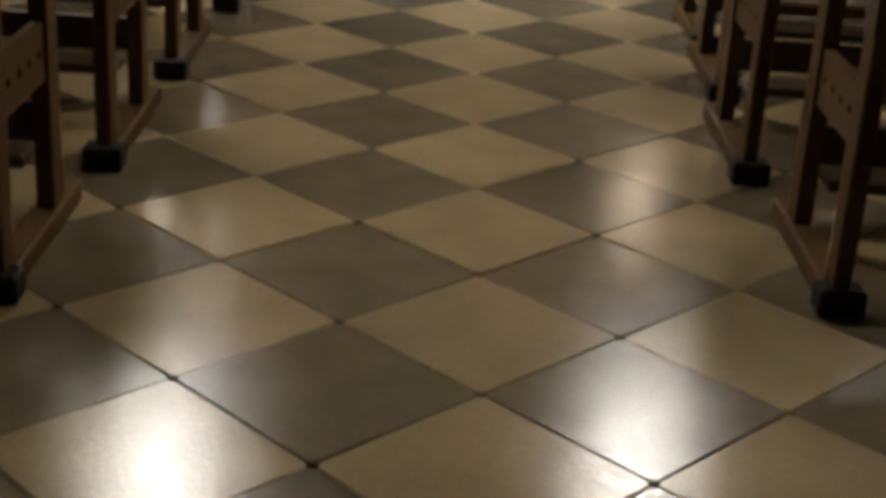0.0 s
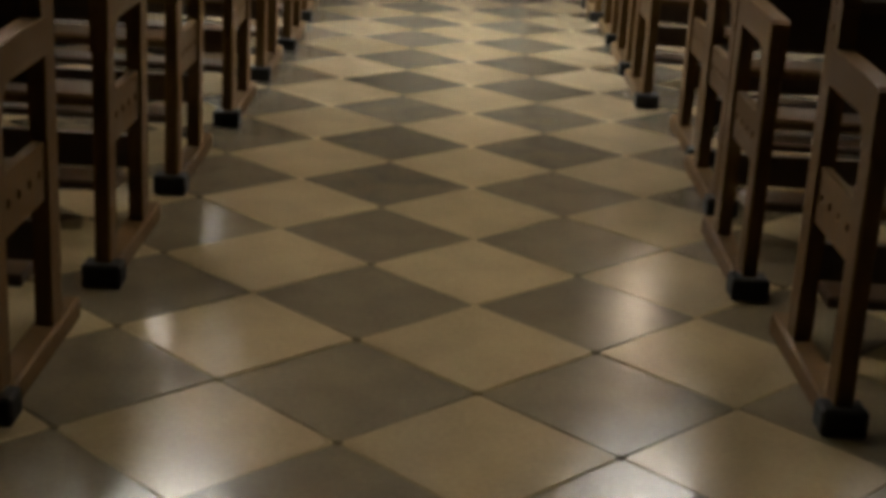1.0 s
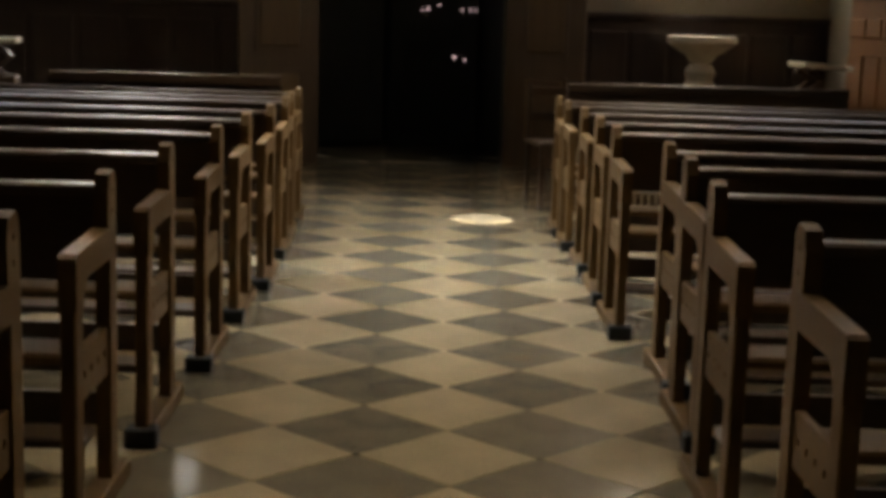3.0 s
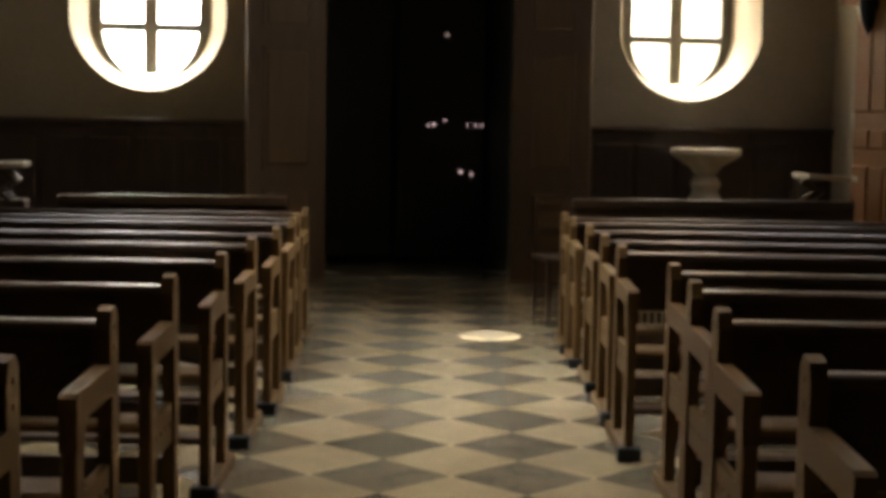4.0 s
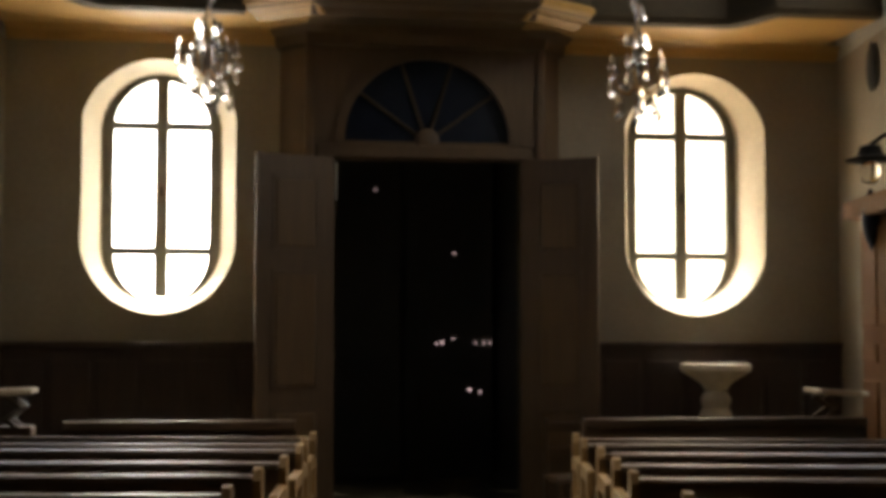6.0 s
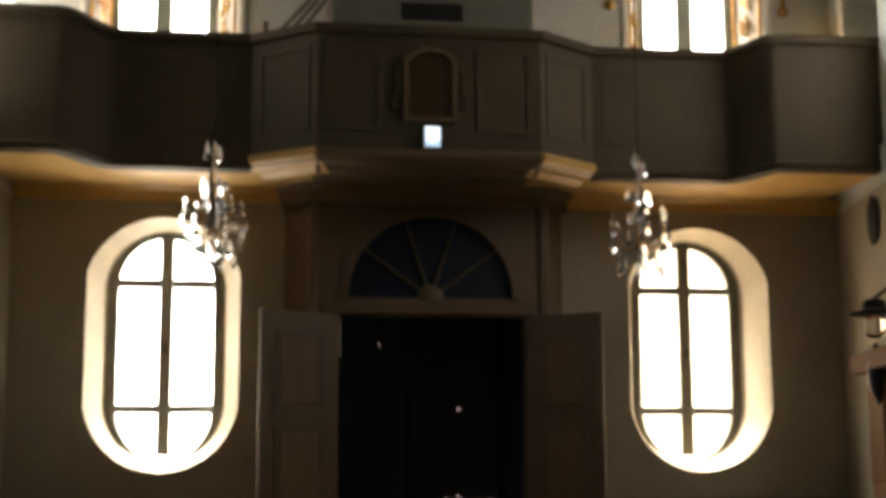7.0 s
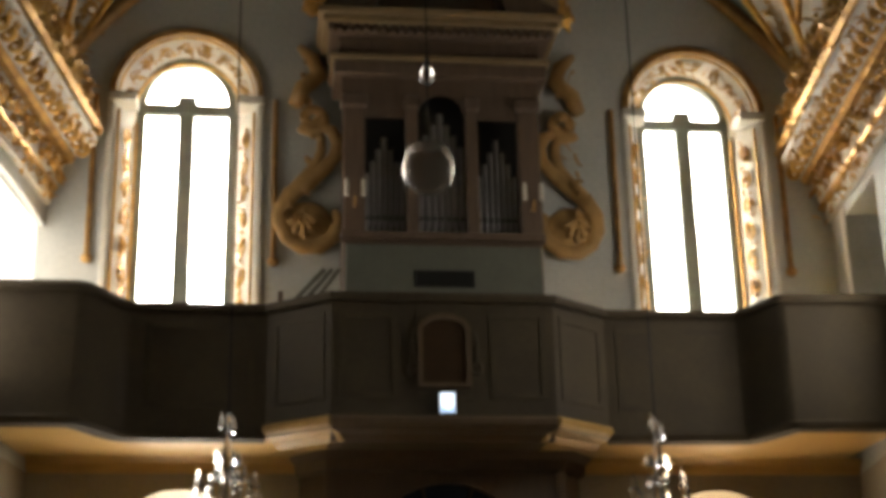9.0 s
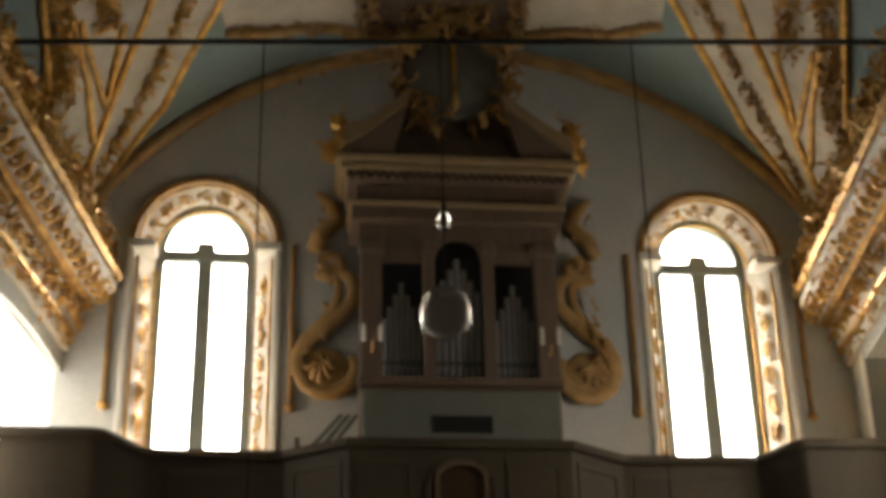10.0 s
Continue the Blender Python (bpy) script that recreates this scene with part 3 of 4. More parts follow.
def bay_panel(u0, v0, u1, v1, z0=3.98, z1=4.64, inset=0.06):
    """A framed panel set on the parapet between two corners of its plan."""
    d = Vector((u1 - u0, v1 - v0))
    length, turn = d.length, math.degrees(math.atan2(d.y, d.x))
    m = pose(u0, v0, 0, 0, 0, turn)
    bm = slab(bmesh.new(), [(inset, z0), (inset, z1), (length - inset, z1), (length - inset, z0)], -0.01, 0.0, holes=[[(inset + 0.045, z0 + 0.045), (inset + 0.045, z1 - 0.045), (length - inset - 0.045, z1 - 0.045), (length - inset - 0.045, z0 + 0.045)]])
    part("panel_frame", bm, GALLERY, gal, m=m)


for ends in ((-2.42, -0.81, -1.48, -0.8), (-1.45, -0.8, -0.975, -1.15), (-0.975, -1.15, -0.42, -1.15),
             (0.15, -1.15, 0.7, -1.15), (0.7, -1.15, 1.175, -0.8), (1.2, -0.8, 2.22, -0.81)):
    bay_panel(*ends)
bay_panel(-0.4, -1.15, 0.13, -1.15, 3.96, 4.68)
# arched niche frame in the middle bay, with a dark painted field
def niche(half, low, spring, rise, n=10):
    return [(-0.135 - half, low), (-0.135 - half, spring)] + [(-0.135 - half * math.cos(math.pi * k / n), spring + rise * math.sin(math.pi * k / n)) for k in range(1, n)] + [(-0.135 + half, spring), (-0.135 + half, low)]


part("niche_frame", slab(bmesh.new(), niche(0.2, 4.06, 4.5, 0.13), -1.185, -1.15, holes=[niche(0.165, 4.095, 4.49, 0.1)]), DOOR_WOOD, gal, "carved brown frame with an arched head")
part("niche_field", slab(bmesh.new(), niche(0.17, 4.09, 4.495, 0.105), -1.16, -1.152), PEW_DARK, gal, "dark painted field")
for s in (-1, 1):
    bm = tube(bmesh.new(), [(-0.135 + s * (0.23 + p[0]), -1.17, 4.2 + p[2]) for p in spiral(0, 0, 0.012, 0.05, 0, s * 1.2, 14)], 0.012, 6)
    tube(bm, [(-0.135 + s * 0.23, -1.17, 4.26), (-0.135 + s * 0.25, -1.17, 4.4), (-0.135 + s * 0.22, -1.17, 4.5)], [0.016, 0.012, 0.006], 6)
    part("niche_scroll", bm, GALLERY, gal, smooth=True)

sign = thing("exit_sign", WEST @ pose(-0.125, -1.17, 3.893), "small lit emergency exit sign on the gallery front", "sign")
part("housing", boxed(-0.062, 0.062, -0.03, 0.02, -0.085, 0.085, 0.008), IRON, sign)
part("face", boxed(-0.055, 0.055, -0.034, -0.028, -0.075, 0.075), SIGN_LIGHT, sign, "glowing white face")
part("arrow", slab(bmesh.new(), [(-0.05, -0.03), (-0.05, -0.072), (0.05, -0.072), (0.05, -0.03), (0.0, -0.06)], -0.038, -0.034), SIGN_MARK, sign, "pale blue mark")
# ---- organ ----
OU = -0.04
organ = thing("pipe_organ", WEST @ pose(OU, -0.5, 3.9), "dark wooden pipe organ case with tin pipes and gilt cornice", "organ")
part("base", boxed(-0.82, 0.82, 0, 0.45, 0, 1.52, 0.01), ORGAN_WOOD, organ)
part("console_panel", boxed(-0.8, 0.8, -0.04, 0.0, 1.05, 1.46, 0.01), CONSOLE, organ, "grey-green painted console panel")
part("console_slot", boxed(-0.24, 0.24, -0.06, -0.035, 1.1, 1.24, 0.006), IRON, organ, "dark music desk slot")
for a, b in ((-0.82, -0.64), (-0.3, -0.2), (0.2, 0.3), (0.64, 0.82)):
    pil = part("pilaster", boxed(a, b, -0.05, 0.05, 1.52, 2.78, 0.012), ORGAN_WOOD, organ)
    part("capital", boxed(a - 0.02, b + 0.02, -0.08, 0.05, 2.66, 2.78, 0.02), ORGAN_WOOD, pil)
# near-black sheet for the shade of the recess behind the pipes
part("pipe_recess_dark", boxed(-0.8, 0.8, 0.3, 0.45, 1.5, 3.2), IRON, organ)
part("sill", boxed(-0.84, 0.84, -0.07, 0.1, 1.5, 1.57, 0.012), ORGAN_WOOD, organ)
hole_c = [(0.2 * math.cos(a), 2.62 + 0.2 * math.sin(a)) for a in [math.pi * k / 12 for k in range(13)]] + [(-0.2, 1.55), (0.2, 1.55)]
hs = [[(a, 1.55), (a, 2.6), (b, 2.6), (b, 1.55)] for a, b in ((-0.64, -0.3), (0.3, 0.64))]
part("screen", slab(bmesh.new(), [(-0.83, 1.5), (-0.83, 2.95), (0.83, 2.95), (0.83, 1.5)], -0.02, 0.02, holes=[hole_c, *hs]), ORGAN_WOOD, organ)
for lo, hi, count in ((-0.64, -0.3, 7), (-0.2, 0.2, 7), (0.3, 0.64, 7)):
    for k in range(count):
        x = lo + (hi - lo) * (k + 0.5) / count
        t = abs(k - (count - 1) / 2) / ((count - 1) / 2)
        top = 2.45 - 0.33 * t if lo != -0.2 else 2.68 - 0.3 * t
        r = (hi - lo) / count * 0.44
        bm = lathe(bmesh.new(), [(r * 0.3, 1.56), (r, 1.68), (r, top), (r * 0.8, top)], 10, pose(x, 0.1, 0))
        pipe = part("pipe", bm, PIPE, organ, smooth=40)
        # dark slit for the shade inside the mouth
        part("pipe_mouth", boxed(x - r * 0.6, x + r * 0.6, 0.1 - r * 1.04, 0.1, 1.71, 1.75), BLACK, pipe)
steps = [(-0.9, -0.1, 2.95, 3.08), (-0.93, -0.13, 3.08, 3.13), (-0.86, -0.06, 3.13, 3.3), (-0.94, -0.15, 3.3, 3.37), (-1.0, -0.22, 3.37, 3.44), (-1.04, -0.26, 3.44, 3.5)]
for k, (x, y, z0, z1) in enumerate(steps):
    part("entablature_course", boxed(x, -x, y, 0.45, z0, z1, 0.01), (ORGAN_WOOD, ORGAN_TRIM, ORGAN_WOOD, ORGAN_WOOD, ORGAN_TRIM, ORGAN_TRIM)[k], organ)
for k in range(26):
    x = -0.93 + 1.86 * k / 25
    part("dentil", boxed(x - 0.02, x + 0.02, -0.2, -0.14, 3.305, 3.36), ORGAN_WOOD, organ)
# broken pediment and round cartouche
for s in (-1, 1):
    curve = [(1.0 - 0.56 * k / 8, 3.58 + 0.42 * (k / 8) ** 1.25) for k in range(9)]
    rake = [(s * 1.0, 3.5)] + [(s * x, z) for x, z in curve] + [(s * 0.5, 3.8), (s * 0.56, 3.5)]
    part("pediment_rake", slab(bmesh.new(), rake, -0.2, 0.3), ORGAN_WOOD, organ)
    cap = [(s * (x + 0.012), z) for x, z in curve] + [(s * (x - 0.03), z + 0.15) for x, z in reversed(curve)]
    part("pediment_moulding", slab(bmesh.new(), cap, -0.26, 0.3), ORGAN_TRIM, organ)
part("pediment_block", boxed(-0.52, 0.52, 0.05, 0.4, 3.5, 3.86, 0.02), ORGAN_WOOD, organ)
part("cartouche_back", slab(bmesh.new(), [(-0.46, 3.86), (-0.52, 4.3), (-0.42, 4.78), (0.42, 4.78), (0.52, 4.3), (0.46, 3.86)], 0.1, 0.4), ORGAN_WOOD, organ)
cart = part("cartouche", lathe(bmesh.new(), [(0.0, 0.0), (0.43, 0.0), (0.43, 0.06), (0.36, 0.1), (0.0, 0.1)], 32, pose(0, 0.02, 4.42, 90)), CONSOLE, organ, "round pale cartouche in a gilt rim", smooth=40)
part("cartouche_rod", boxed(-0.02, 0.02, -0.1, -0.07, 4.1, 4.75), GOLD, cart, "gilt upright rod")


def leafage(bm, line, size, count, rng, spread=0.04, thick=0.5):
    """Gilded leaves in a clump along a line: curled, pointed blades."""
    line = [Vector(p) for p in line]
    for _ in range(count):
        t = rng.uniform(0, len(line) - 1.001)
        k = int(t)
        p = line[k].lerp(line[k + 1], t - k) + Vector([rng.uniform(-spread, spread) for _ in range(3)])
        d = Vector([rng.gauss(0, 1) for _ in range(3)]).normalized()
        side = d.orthogonal().normalized()
        lift = d.cross(side)
        ln, w = size * rng.uniform(0.6, 1.4), size * rng.uniform(0.18, 0.34)
        pts = []
        for q, ww in ((0, 0.4), (0.35, 1), (0.7, 0.7), (1, 0.05)):
            c = p + d * ln * q + lift * ln * 0.35 * math.sin(q * 2.6)
            pts.append((c + side * w * ww, c + lift * w * thick, c - side * w * ww))
        vs = [[bm.verts.new(x) for x in row] for row in pts]
        for a, b in zip(vs, vs[1:]):
            bm.faces.new((a[0], a[1], b[1], b[0]))
            bm.faces.new((a[1], a[2], b[2], b[1]))
            bm.faces.new((a[2], a[0], b[0], b[2]))
    return bm


rng = random.Random(7)
for s in (-1, 1):
    bm = leafage(bmesh.new(), spiral(0, 4.42, 0.52, 0.52, radians(90), s * 0.5, 12, -0.1), 0.16, 60, rng, 0.07)
    part("cartouche_leaves", bm, GOLD_DULL, cart)
    bm = bmesh.new()
    for at, r in (((s * 1.02, -0.12, 3.86), 0.09), ((s * 1.0, -0.1, 3.68), 0.12), ((s * 1.08, -0.05, 3.58), 0.1)):
        lump(bm, at, r, (1, 0.9, 1.1), rng)
    leafage(bm, [(s * 1.05, -0.1, 3.5), (s * 1.0, -0.1, 3.95)], 0.13, 22, rng, 0.06)
    part("corner_ornament", bm, GOLD, organ, "gilt carved corner ornament")
    # candle brackets
    br = part("candle_bracket", tube(bmesh.new(), [(s * 0.73, -0.04, 1.78), (s * 0.73, -0.14, 1.74), (s * 0.73, -0.17, 1.82)], 0.012, 6), GOLD_DULL, organ)
    for dx in (-0.07, 0.07):
        part("candle", lathe(bmesh.new(), [(0.017, 0), (0.017, 0.13), (0.006, 0.15)], 10, pose(s * 0.73 + dx, -0.15, 1.83)), STUCCO, br)

# small stair beside the organ
stairs = thing("organ_stair", WEST @ pose(-1.05, -0.35, 3.9), "narrow dark stair rail rising beside the organ case", "stair")
for k in range(3):
    part("stair_rail", tube(bmesh.new(), [(-0.3 + 0.09 * k, 0, 0.9), (0.05 + 0.06 * k, 0, 1.3)], 0.02, 6), CONSOLE, stairs)
for x in (-0.3, 0.14):
    part("stair_post", boxed(x - 0.02, x + 0.02, -0.02, 0.02, 0.0, 1.1), PEW_DARK, stairs)

# carved scrolls on the wall at either side of the organ
for s, cu in ((-1, -1.135), (1, 1.13)):
    scr = thing("carved_scroll", WEST @ pose(cu, -0.06, 5.72) @ Matrix.Scale(1.12, 4), "large gilded wooden S-scroll on the wall beside the organ", "carving", "organ scrolls")
    flat = Matrix.Diagonal((1, 0.5, 1, 1))
    rim = [(-0.2, 0.1), (-0.24, 0.0), (-0.2, -0.12), (-0.09, -0.2), (0.04, -0.21), (0.15, -0.14), (0.2, -0.02), (0.19, 0.1), (0.12, 0.22), (0.0, 0.32), (-0.12, 0.43), (-0.21, 0.54), (-0.23, 0.65), (-0.18, 0.75), (-0.07, 0.79)]
    part("rim", tube(bmesh.new(), [(s * x, 0, z) for x, z in rim], [0.03, 0.05, 0.06, 0.06, 0.055, 0.055, 0.06, 0.065, 0.07, 0.07, 0.06, 0.055, 0.055, 0.05, 0.045], 10), GILT_WOOD, scr, m=flat, smooth=True)
    strand = [(0.08, 0.27), (0.0, 0.38), (-0.07, 0.48), (-0.1, 0.58), (-0.1, 0.68), (-0.05, 0.76)]
    part("inner_strand", tube(bmesh.new(), [(s * x, 0, z) for x, z in strand], [0.06, 0.05, 0.04, 0.036, 0.036, 0.04], 8), GILT_WOOD, scr, m=flat, smooth=True)
    part("shell", lathe(bmesh.new(), [(0.0, 0), (0.2, 0.0), (0.18, 0.035), (0.1, 0.06), (0.0, 0.07)], 24, pose(s * 0.0, 0.05, -0.02, 90)), GILT_WOOD, scr, smooth=40)
    for k in range(5):
        ang = radians(200 + 34 * k)
        ray = [(s * (0.03 + 0.03 * j * math.cos(ang)), -0.02, 0.05 + 0.045 * j * math.sin(ang)) for j in range(5)]
        part("flute", tube(bmesh.new(), ray, [0.015, 0.022, 0.028, 0.03, 0.02], 7), GILT_WOOD, scr, smooth=True)
    up = spiral(s * -0.03, 0.85, 0.03, 0.11, radians(0 if s < 0 else 180), s * 1.4, 30)
    part("upper_volute", tube(bmesh.new(), up, [0.03 + 0.022 * k / 30 for k in range(31)], 9), GILT_WOOD, scr, m=flat, smooth=True)
    top = [(s * x, 0, z) for x, z in ((0.1, 0.96), (0.05, 1.1), (-0.08, 1.22), (-0.03, 1.36), (0.08, 1.46))]
    part("finial_scroll", tube(bmesh.new(), top, [0.06, 0.07, 0.07, 0.06, 0.03], 9), GILT_WOOD, scr, smooth=True)
    bm = leafage(bmesh.new(), [(0, -0.04, -0.1), (s * 0.1, -0.04, 0.1), (0, -0.04, 0.4), (0, -0.04, 0.9), (s * 0.02, -0.04, 1.4)], 0.09, 34, rng, 0.05)
    part("scroll_leaves", bm, GILT_WOOD, scr)

# ---- gilded surrounds of the tall windows ----
for k, u in enumerate(HIGH_WINDOWS):
    sur = thing("window_surround", WEST @ pose(u, 0, 0), "white stucco window surround with gilded scrollwork", "surround", "window surrounds")
    for s in (-1, 1):
        # jamb ornaments lie on the splay between the wall's face and the frame
        def on_jamb(across, z, off=0.012):
            return (s * (0.605 - 0.17 * across) - s * off * 0.9, 0.38 * across - off * 0.4, z)
        for a in (0.12, 0.88):
            part("jamb_bead", tube(bmesh.new(), [on_jamb(a, z) for z in (4.9, 6.0, 6.75)], 0.013, 6), GOLD, sur)
        bm = bmesh.new()
        for j in range(7):
            z = 5.05 + 0.25 * j
            sp = spiral(0, 0, 0.015, 0.07, 0.5 * j, 1.2 * (-1) ** j, 12)
            tube(bm, [on_jamb(0.5 + p[0] * 2.4, z + p[2] * 1.3, 0.02) for p in sp], 0.014, 5)
        leafage(bm, [on_jamb(0.5, 5.0, 0.02), on_jamb(0.5, 6.65, 0.02)], 0.055, 90, rng, 0.03)
        part("jamb_scrollwork", bm, GOLD, sur)
        part("impost", boxed(s * 0.42, s * 0.66, -0.05, 0.2, 6.8, 6.88, 0.012), STUCCO, sur)
        part("side_rod", tube(bmesh.new(), [(s * 0.76, -0.03, 5.4), (s * 0.76, -0.03, 6.85)], 0.024, 8), GOLD_DULL, sur)
        part("rod_knob", lathe(bmesh.new(), [(0.0, 0), (0.04, 0.02), (0.05, 0.05), (0.02, 0.1)], 10, pose(s * 0.76, -0.03, 5.32)), GOLD_DULL, sur, smooth=True)
        part("outer_strip", boxed(s * 0.61, s * 0.66, -0.03, 0.0, 4.3, 6.8, 0.008), STUCCO, sur)
    def ring(r0, r1, y0, y1):
        pts = [(r * math.cos(a), 6.85 + r * math.sin(a)) for r, q in ((r1, range(25)), (r0, range(24, -1, -1))) for a in [math.pi * j / 24 for j in q]]
        return slab(bmesh.new(), pts, y0, y1)
    part("archivolt", ring(0.605, 0.66, -0.04, 0.0), GOLD_DULL, sur)
    bm = bmesh.new()
    for j in range(9):
        a = math.pi * (j + 0.5) / 9
        leafage(bm, [(0.5 * math.cos(a), 0.16, 6.9 + 0.5 * math.sin(a)), (0.52 * math.cos(a + 0.15), 0.15, 6.9 + 0.52 * math.sin(a + 0.15))], 0.06, 22, rng, 0.045)
    part("arch_leaves", bm, GOLD, sur)
    for r, y in ((0.46, 0.3), (0.585, 0.04)):
        part("arch_bead", tube(bmesh.new(), [(r * math.cos(a), y, 6.87 + r * math.sin(a)) for a in [math.pi * j / 24 for j in range(25)]], 0.013, 6), GOLD, sur)

# ---- gilded entablature along both side walls ----
for s in (-1, 1):
    ent = thing("side_entablature", NAVE, "white and gilded stucco entablature along the side wall", "entablature", "side entablatures", "structure")
    wx = -LEFT_X if s < 0 else RIGHT_X
    y0 = s * wx * LEAN          # where the entrance wall meets this side
    path = [(s * wx, y0 - 0.02), (s * wx, -11.0)]
    path = path[::-1] if s < 0 else path
    for nm, prof, mt in (("architrave", [(-0.1, 5.83), (0.05, 5.83), (0.06, 5.95), (-0.1, 5.95)], STUCCO),
                         ("architrave_bead", [(-0.1, 5.95), (0.09, 5.95), (0.1, 5.98), (0.08, 6.0), (-0.1, 6.0)], GOLD),
                         ("frieze", [(-0.1, 6.0), (0.08, 6.0), (0.14, 6.2), (-0.1, 6.2)], STUCCO),
                         ("cornice_bead", [(-0.1, 6.2), (0.2, 6.2), (0.23, 6.24), (-0.1, 6.25)], GOLD),
                         ("cornice", [(-0.1, 6.25), (0.24, 6.25), (0.36, 6.34), (0.4, 6.37), (0.4, 6.43), (-0.1, 6.45)], STUCCO),
                         ("cornice_edge", [(-0.1, 6.45), (0.42, 6.45), (0.45, 6.49), (0.4, 6.54), (-0.1, 6.54)], GOLD)):
        part(nm, sweep(bmesh.new(), path, prof), mt, ent, smooth=30)
    for j in range(26):
        y = y0 - 0.12 - 0.17 * j
        # scrolled brackets under the cornice, and leaf tufts below and above
        sp = spiral(0, 0, 0.02, 0.06, 0, 1.2, 12)
        bm = tube(bmesh.new(), [(s * (wx - 0.3 - p[0]), y, 6.27 + p[2]) for p in sp], 0.022, 6)
        part("bracket", bm, GOLD, ent, smooth=True)
        for z, sz, off, cnt in ((5.89, 0.06, 0.07, 12), (6.1, 0.08, 0.12, 20), (6.34, 0.06, 0.36, 12), (6.52, 0.07, 0.4, 14)):
            bm = leafage(bmesh.new(), [(s * (wx - off), y, z - 0.04), (s * (wx - off), y - 0.08, z + 0.05)], sz, cnt, rng, 0.035)
            part("gilt_leaf_cluster", bm, GOLD, ent)
    for zz, off in ((6.75, 0.3), (6.95, 0.22), (7.15, 0.12)):
        bm = leafage(bmesh.new(), [(s * (wx - off), y0 - 0.15, zz), (s * (wx - off), y0 - 1.5, zz + 0.05), (s * (wx - off), y0 - 3.4, zz + 0.1)], 0.1, 230, rng, 0.09)
        for j in range(9):
            y = y0 - 0.25 - 0.36 * j
            sp = spiral(0, 0, 0.02, 0.12, 0.7 * j, 1.3 * (-1) ** j, 16)
            tube(bm, [(s * (wx - off - 0.04), y + p[0], zz + p[2]) for p in sp], 0.022, 6)
        part("gilt_foliage", bm, GOLD, ent)

# ---- vault ornament ----


def on_vault(pts, lift=0.02, n=10):
    out = []
    for (u0, v0), (u1, v1) in zip(pts, pts[1:]):
        out += [vault_at(u0 + (u1 - u0) * k / n, v0 + (v1 - v0) * k / n, lift) for k in range(n)]
    return out + [vault_at(*pts[-1], lift)]


def askew(pts):
    """Plan places told from the entrance wall, brought into the nave."""
    return [(x, (x + MID) * LEAN + y) for x, y in pts]


wall_rib = on_vault(askew([(-3.3, -0.04), (3.3, -0.04)]), 0.05, 60)
rib = tagged(part("vault_wall_rib", tube(bmesh.new(), wall_rib, 0.07, 8), GILT_WOOD, m=NAVE, smooth=True), "dull gilt rib where the vault meets the wall", "rib", kind="structure")
part("rib_leaves", leafage(bmesh.new(), wall_rib, 0.07, 420, rng, 0.05), GILT_WOOD, rib)
for s in (-1, 1):
    orn = thing("vault_band", NAVE, "white stucco vault band edged and filled with gilded leaves", "vault ornament", "vault bands", "structure")
    inner_line = askew([(s * 3.2, -0.02), (s * 2.6, -0.42), (s * 2.03, -1.3), (s * 1.5, -2.2), (s * 1.2, -3.0)])
    outer_line = askew([(s * 3.27, -0.3), (s * 2.8, -1.13), (s * 2.48, -1.7), (s * 2.1, -2.5), (s * 1.9, -3.2)])
    a, b = on_vault(inner_line, 0.012), on_vault(outer_line, 0.012)
    bm = bmesh.new()
    va, vb = [bm.verts.new(p) for p in a], [bm.verts.new(p) for p in b]
    for k in range(len(a) - 1):
        bm.faces.new((va[k], va[k + 1], vb[k + 1], vb[k]))
    part("band_field", bm, VAULT_STUCCO, orn, smooth=True)
    for line in (inner_line, outer_line):
        part("band_edge", tube(bmesh.new(), on_vault(line, 0.03), 0.036, 7), GOLD, orn, smooth=True)
    mid = on_vault([((p[0] + q[0]) / 2, (p[1] + q[1]) / 2) for p, q in zip(inner_line, outer_line)], 0.04)
    part("band_leaves", leafage(bmesh.new(), mid, 0.07, 520, rng, 0.05), GOLD, orn)
    # lunette web beyond the band: V-shaped beads and foliage
    web = thing("lunette_web", NAVE, "white lunette web with gilded V-shaped beads and foliage", "vault ornament", "lunette webs", "structure")
    third = askew([(s * 3.36, -0.7), (s * 3.2, -1.6), (s * 3.0, -2.6), (s * 2.8, -3.6)])
    c = on_vault(third, 0.012, 13)
    bm = bmesh.new()
    b2 = on_vault(outer_line, 0.011)
    vb, vc = [bm.verts.new(p) for p in b2], [bm.verts.new(c[min(len(c) - 1, round(k * (len(c) - 1) / (len(b2) - 1)))]) for k in range(len(b2))]
    for k in range(len(b2) - 1):
        bm.faces.new((vb[k], vb[k + 1], vc[k + 1], vc[k]))
    part("web_field", bm, VAULT_STUCCO, web, smooth=True)
    for line in ([(s * 2.64, -1.75), (s * 2.95, -0.95), (s * 2.87, -2.1)], [(s * 3.1, -0.7), (s * 2.98, -1.4), (s * 2.9, -2.3)]):
        part("web_bead", tube(bmesh.new(), on_vault(askew(line), 0.035), 0.032, 7), GOLD, web, smooth=True)
    part("web_bead", tube(bmesh.new(), on_vault(third, 0.035), 0.035, 7), GOLD, web, smooth=True)
    for line, cnt in (([(s * 3.15, -1.5), (s * 3.0, -2.2), (s * 2.8, -3.0)], 190), ([(s * 3.33, -0.5), (s * 3.3, -2.4)], 170), ([(s * 2.75, -1.9), (s * 2.6, -2.6)], 80)):
        part("web_foliage", leafage(bmesh.new(), on_vault(askew(line), 0.05), 0.06, cnt * 4, rng, 0.1), GOLD, web)


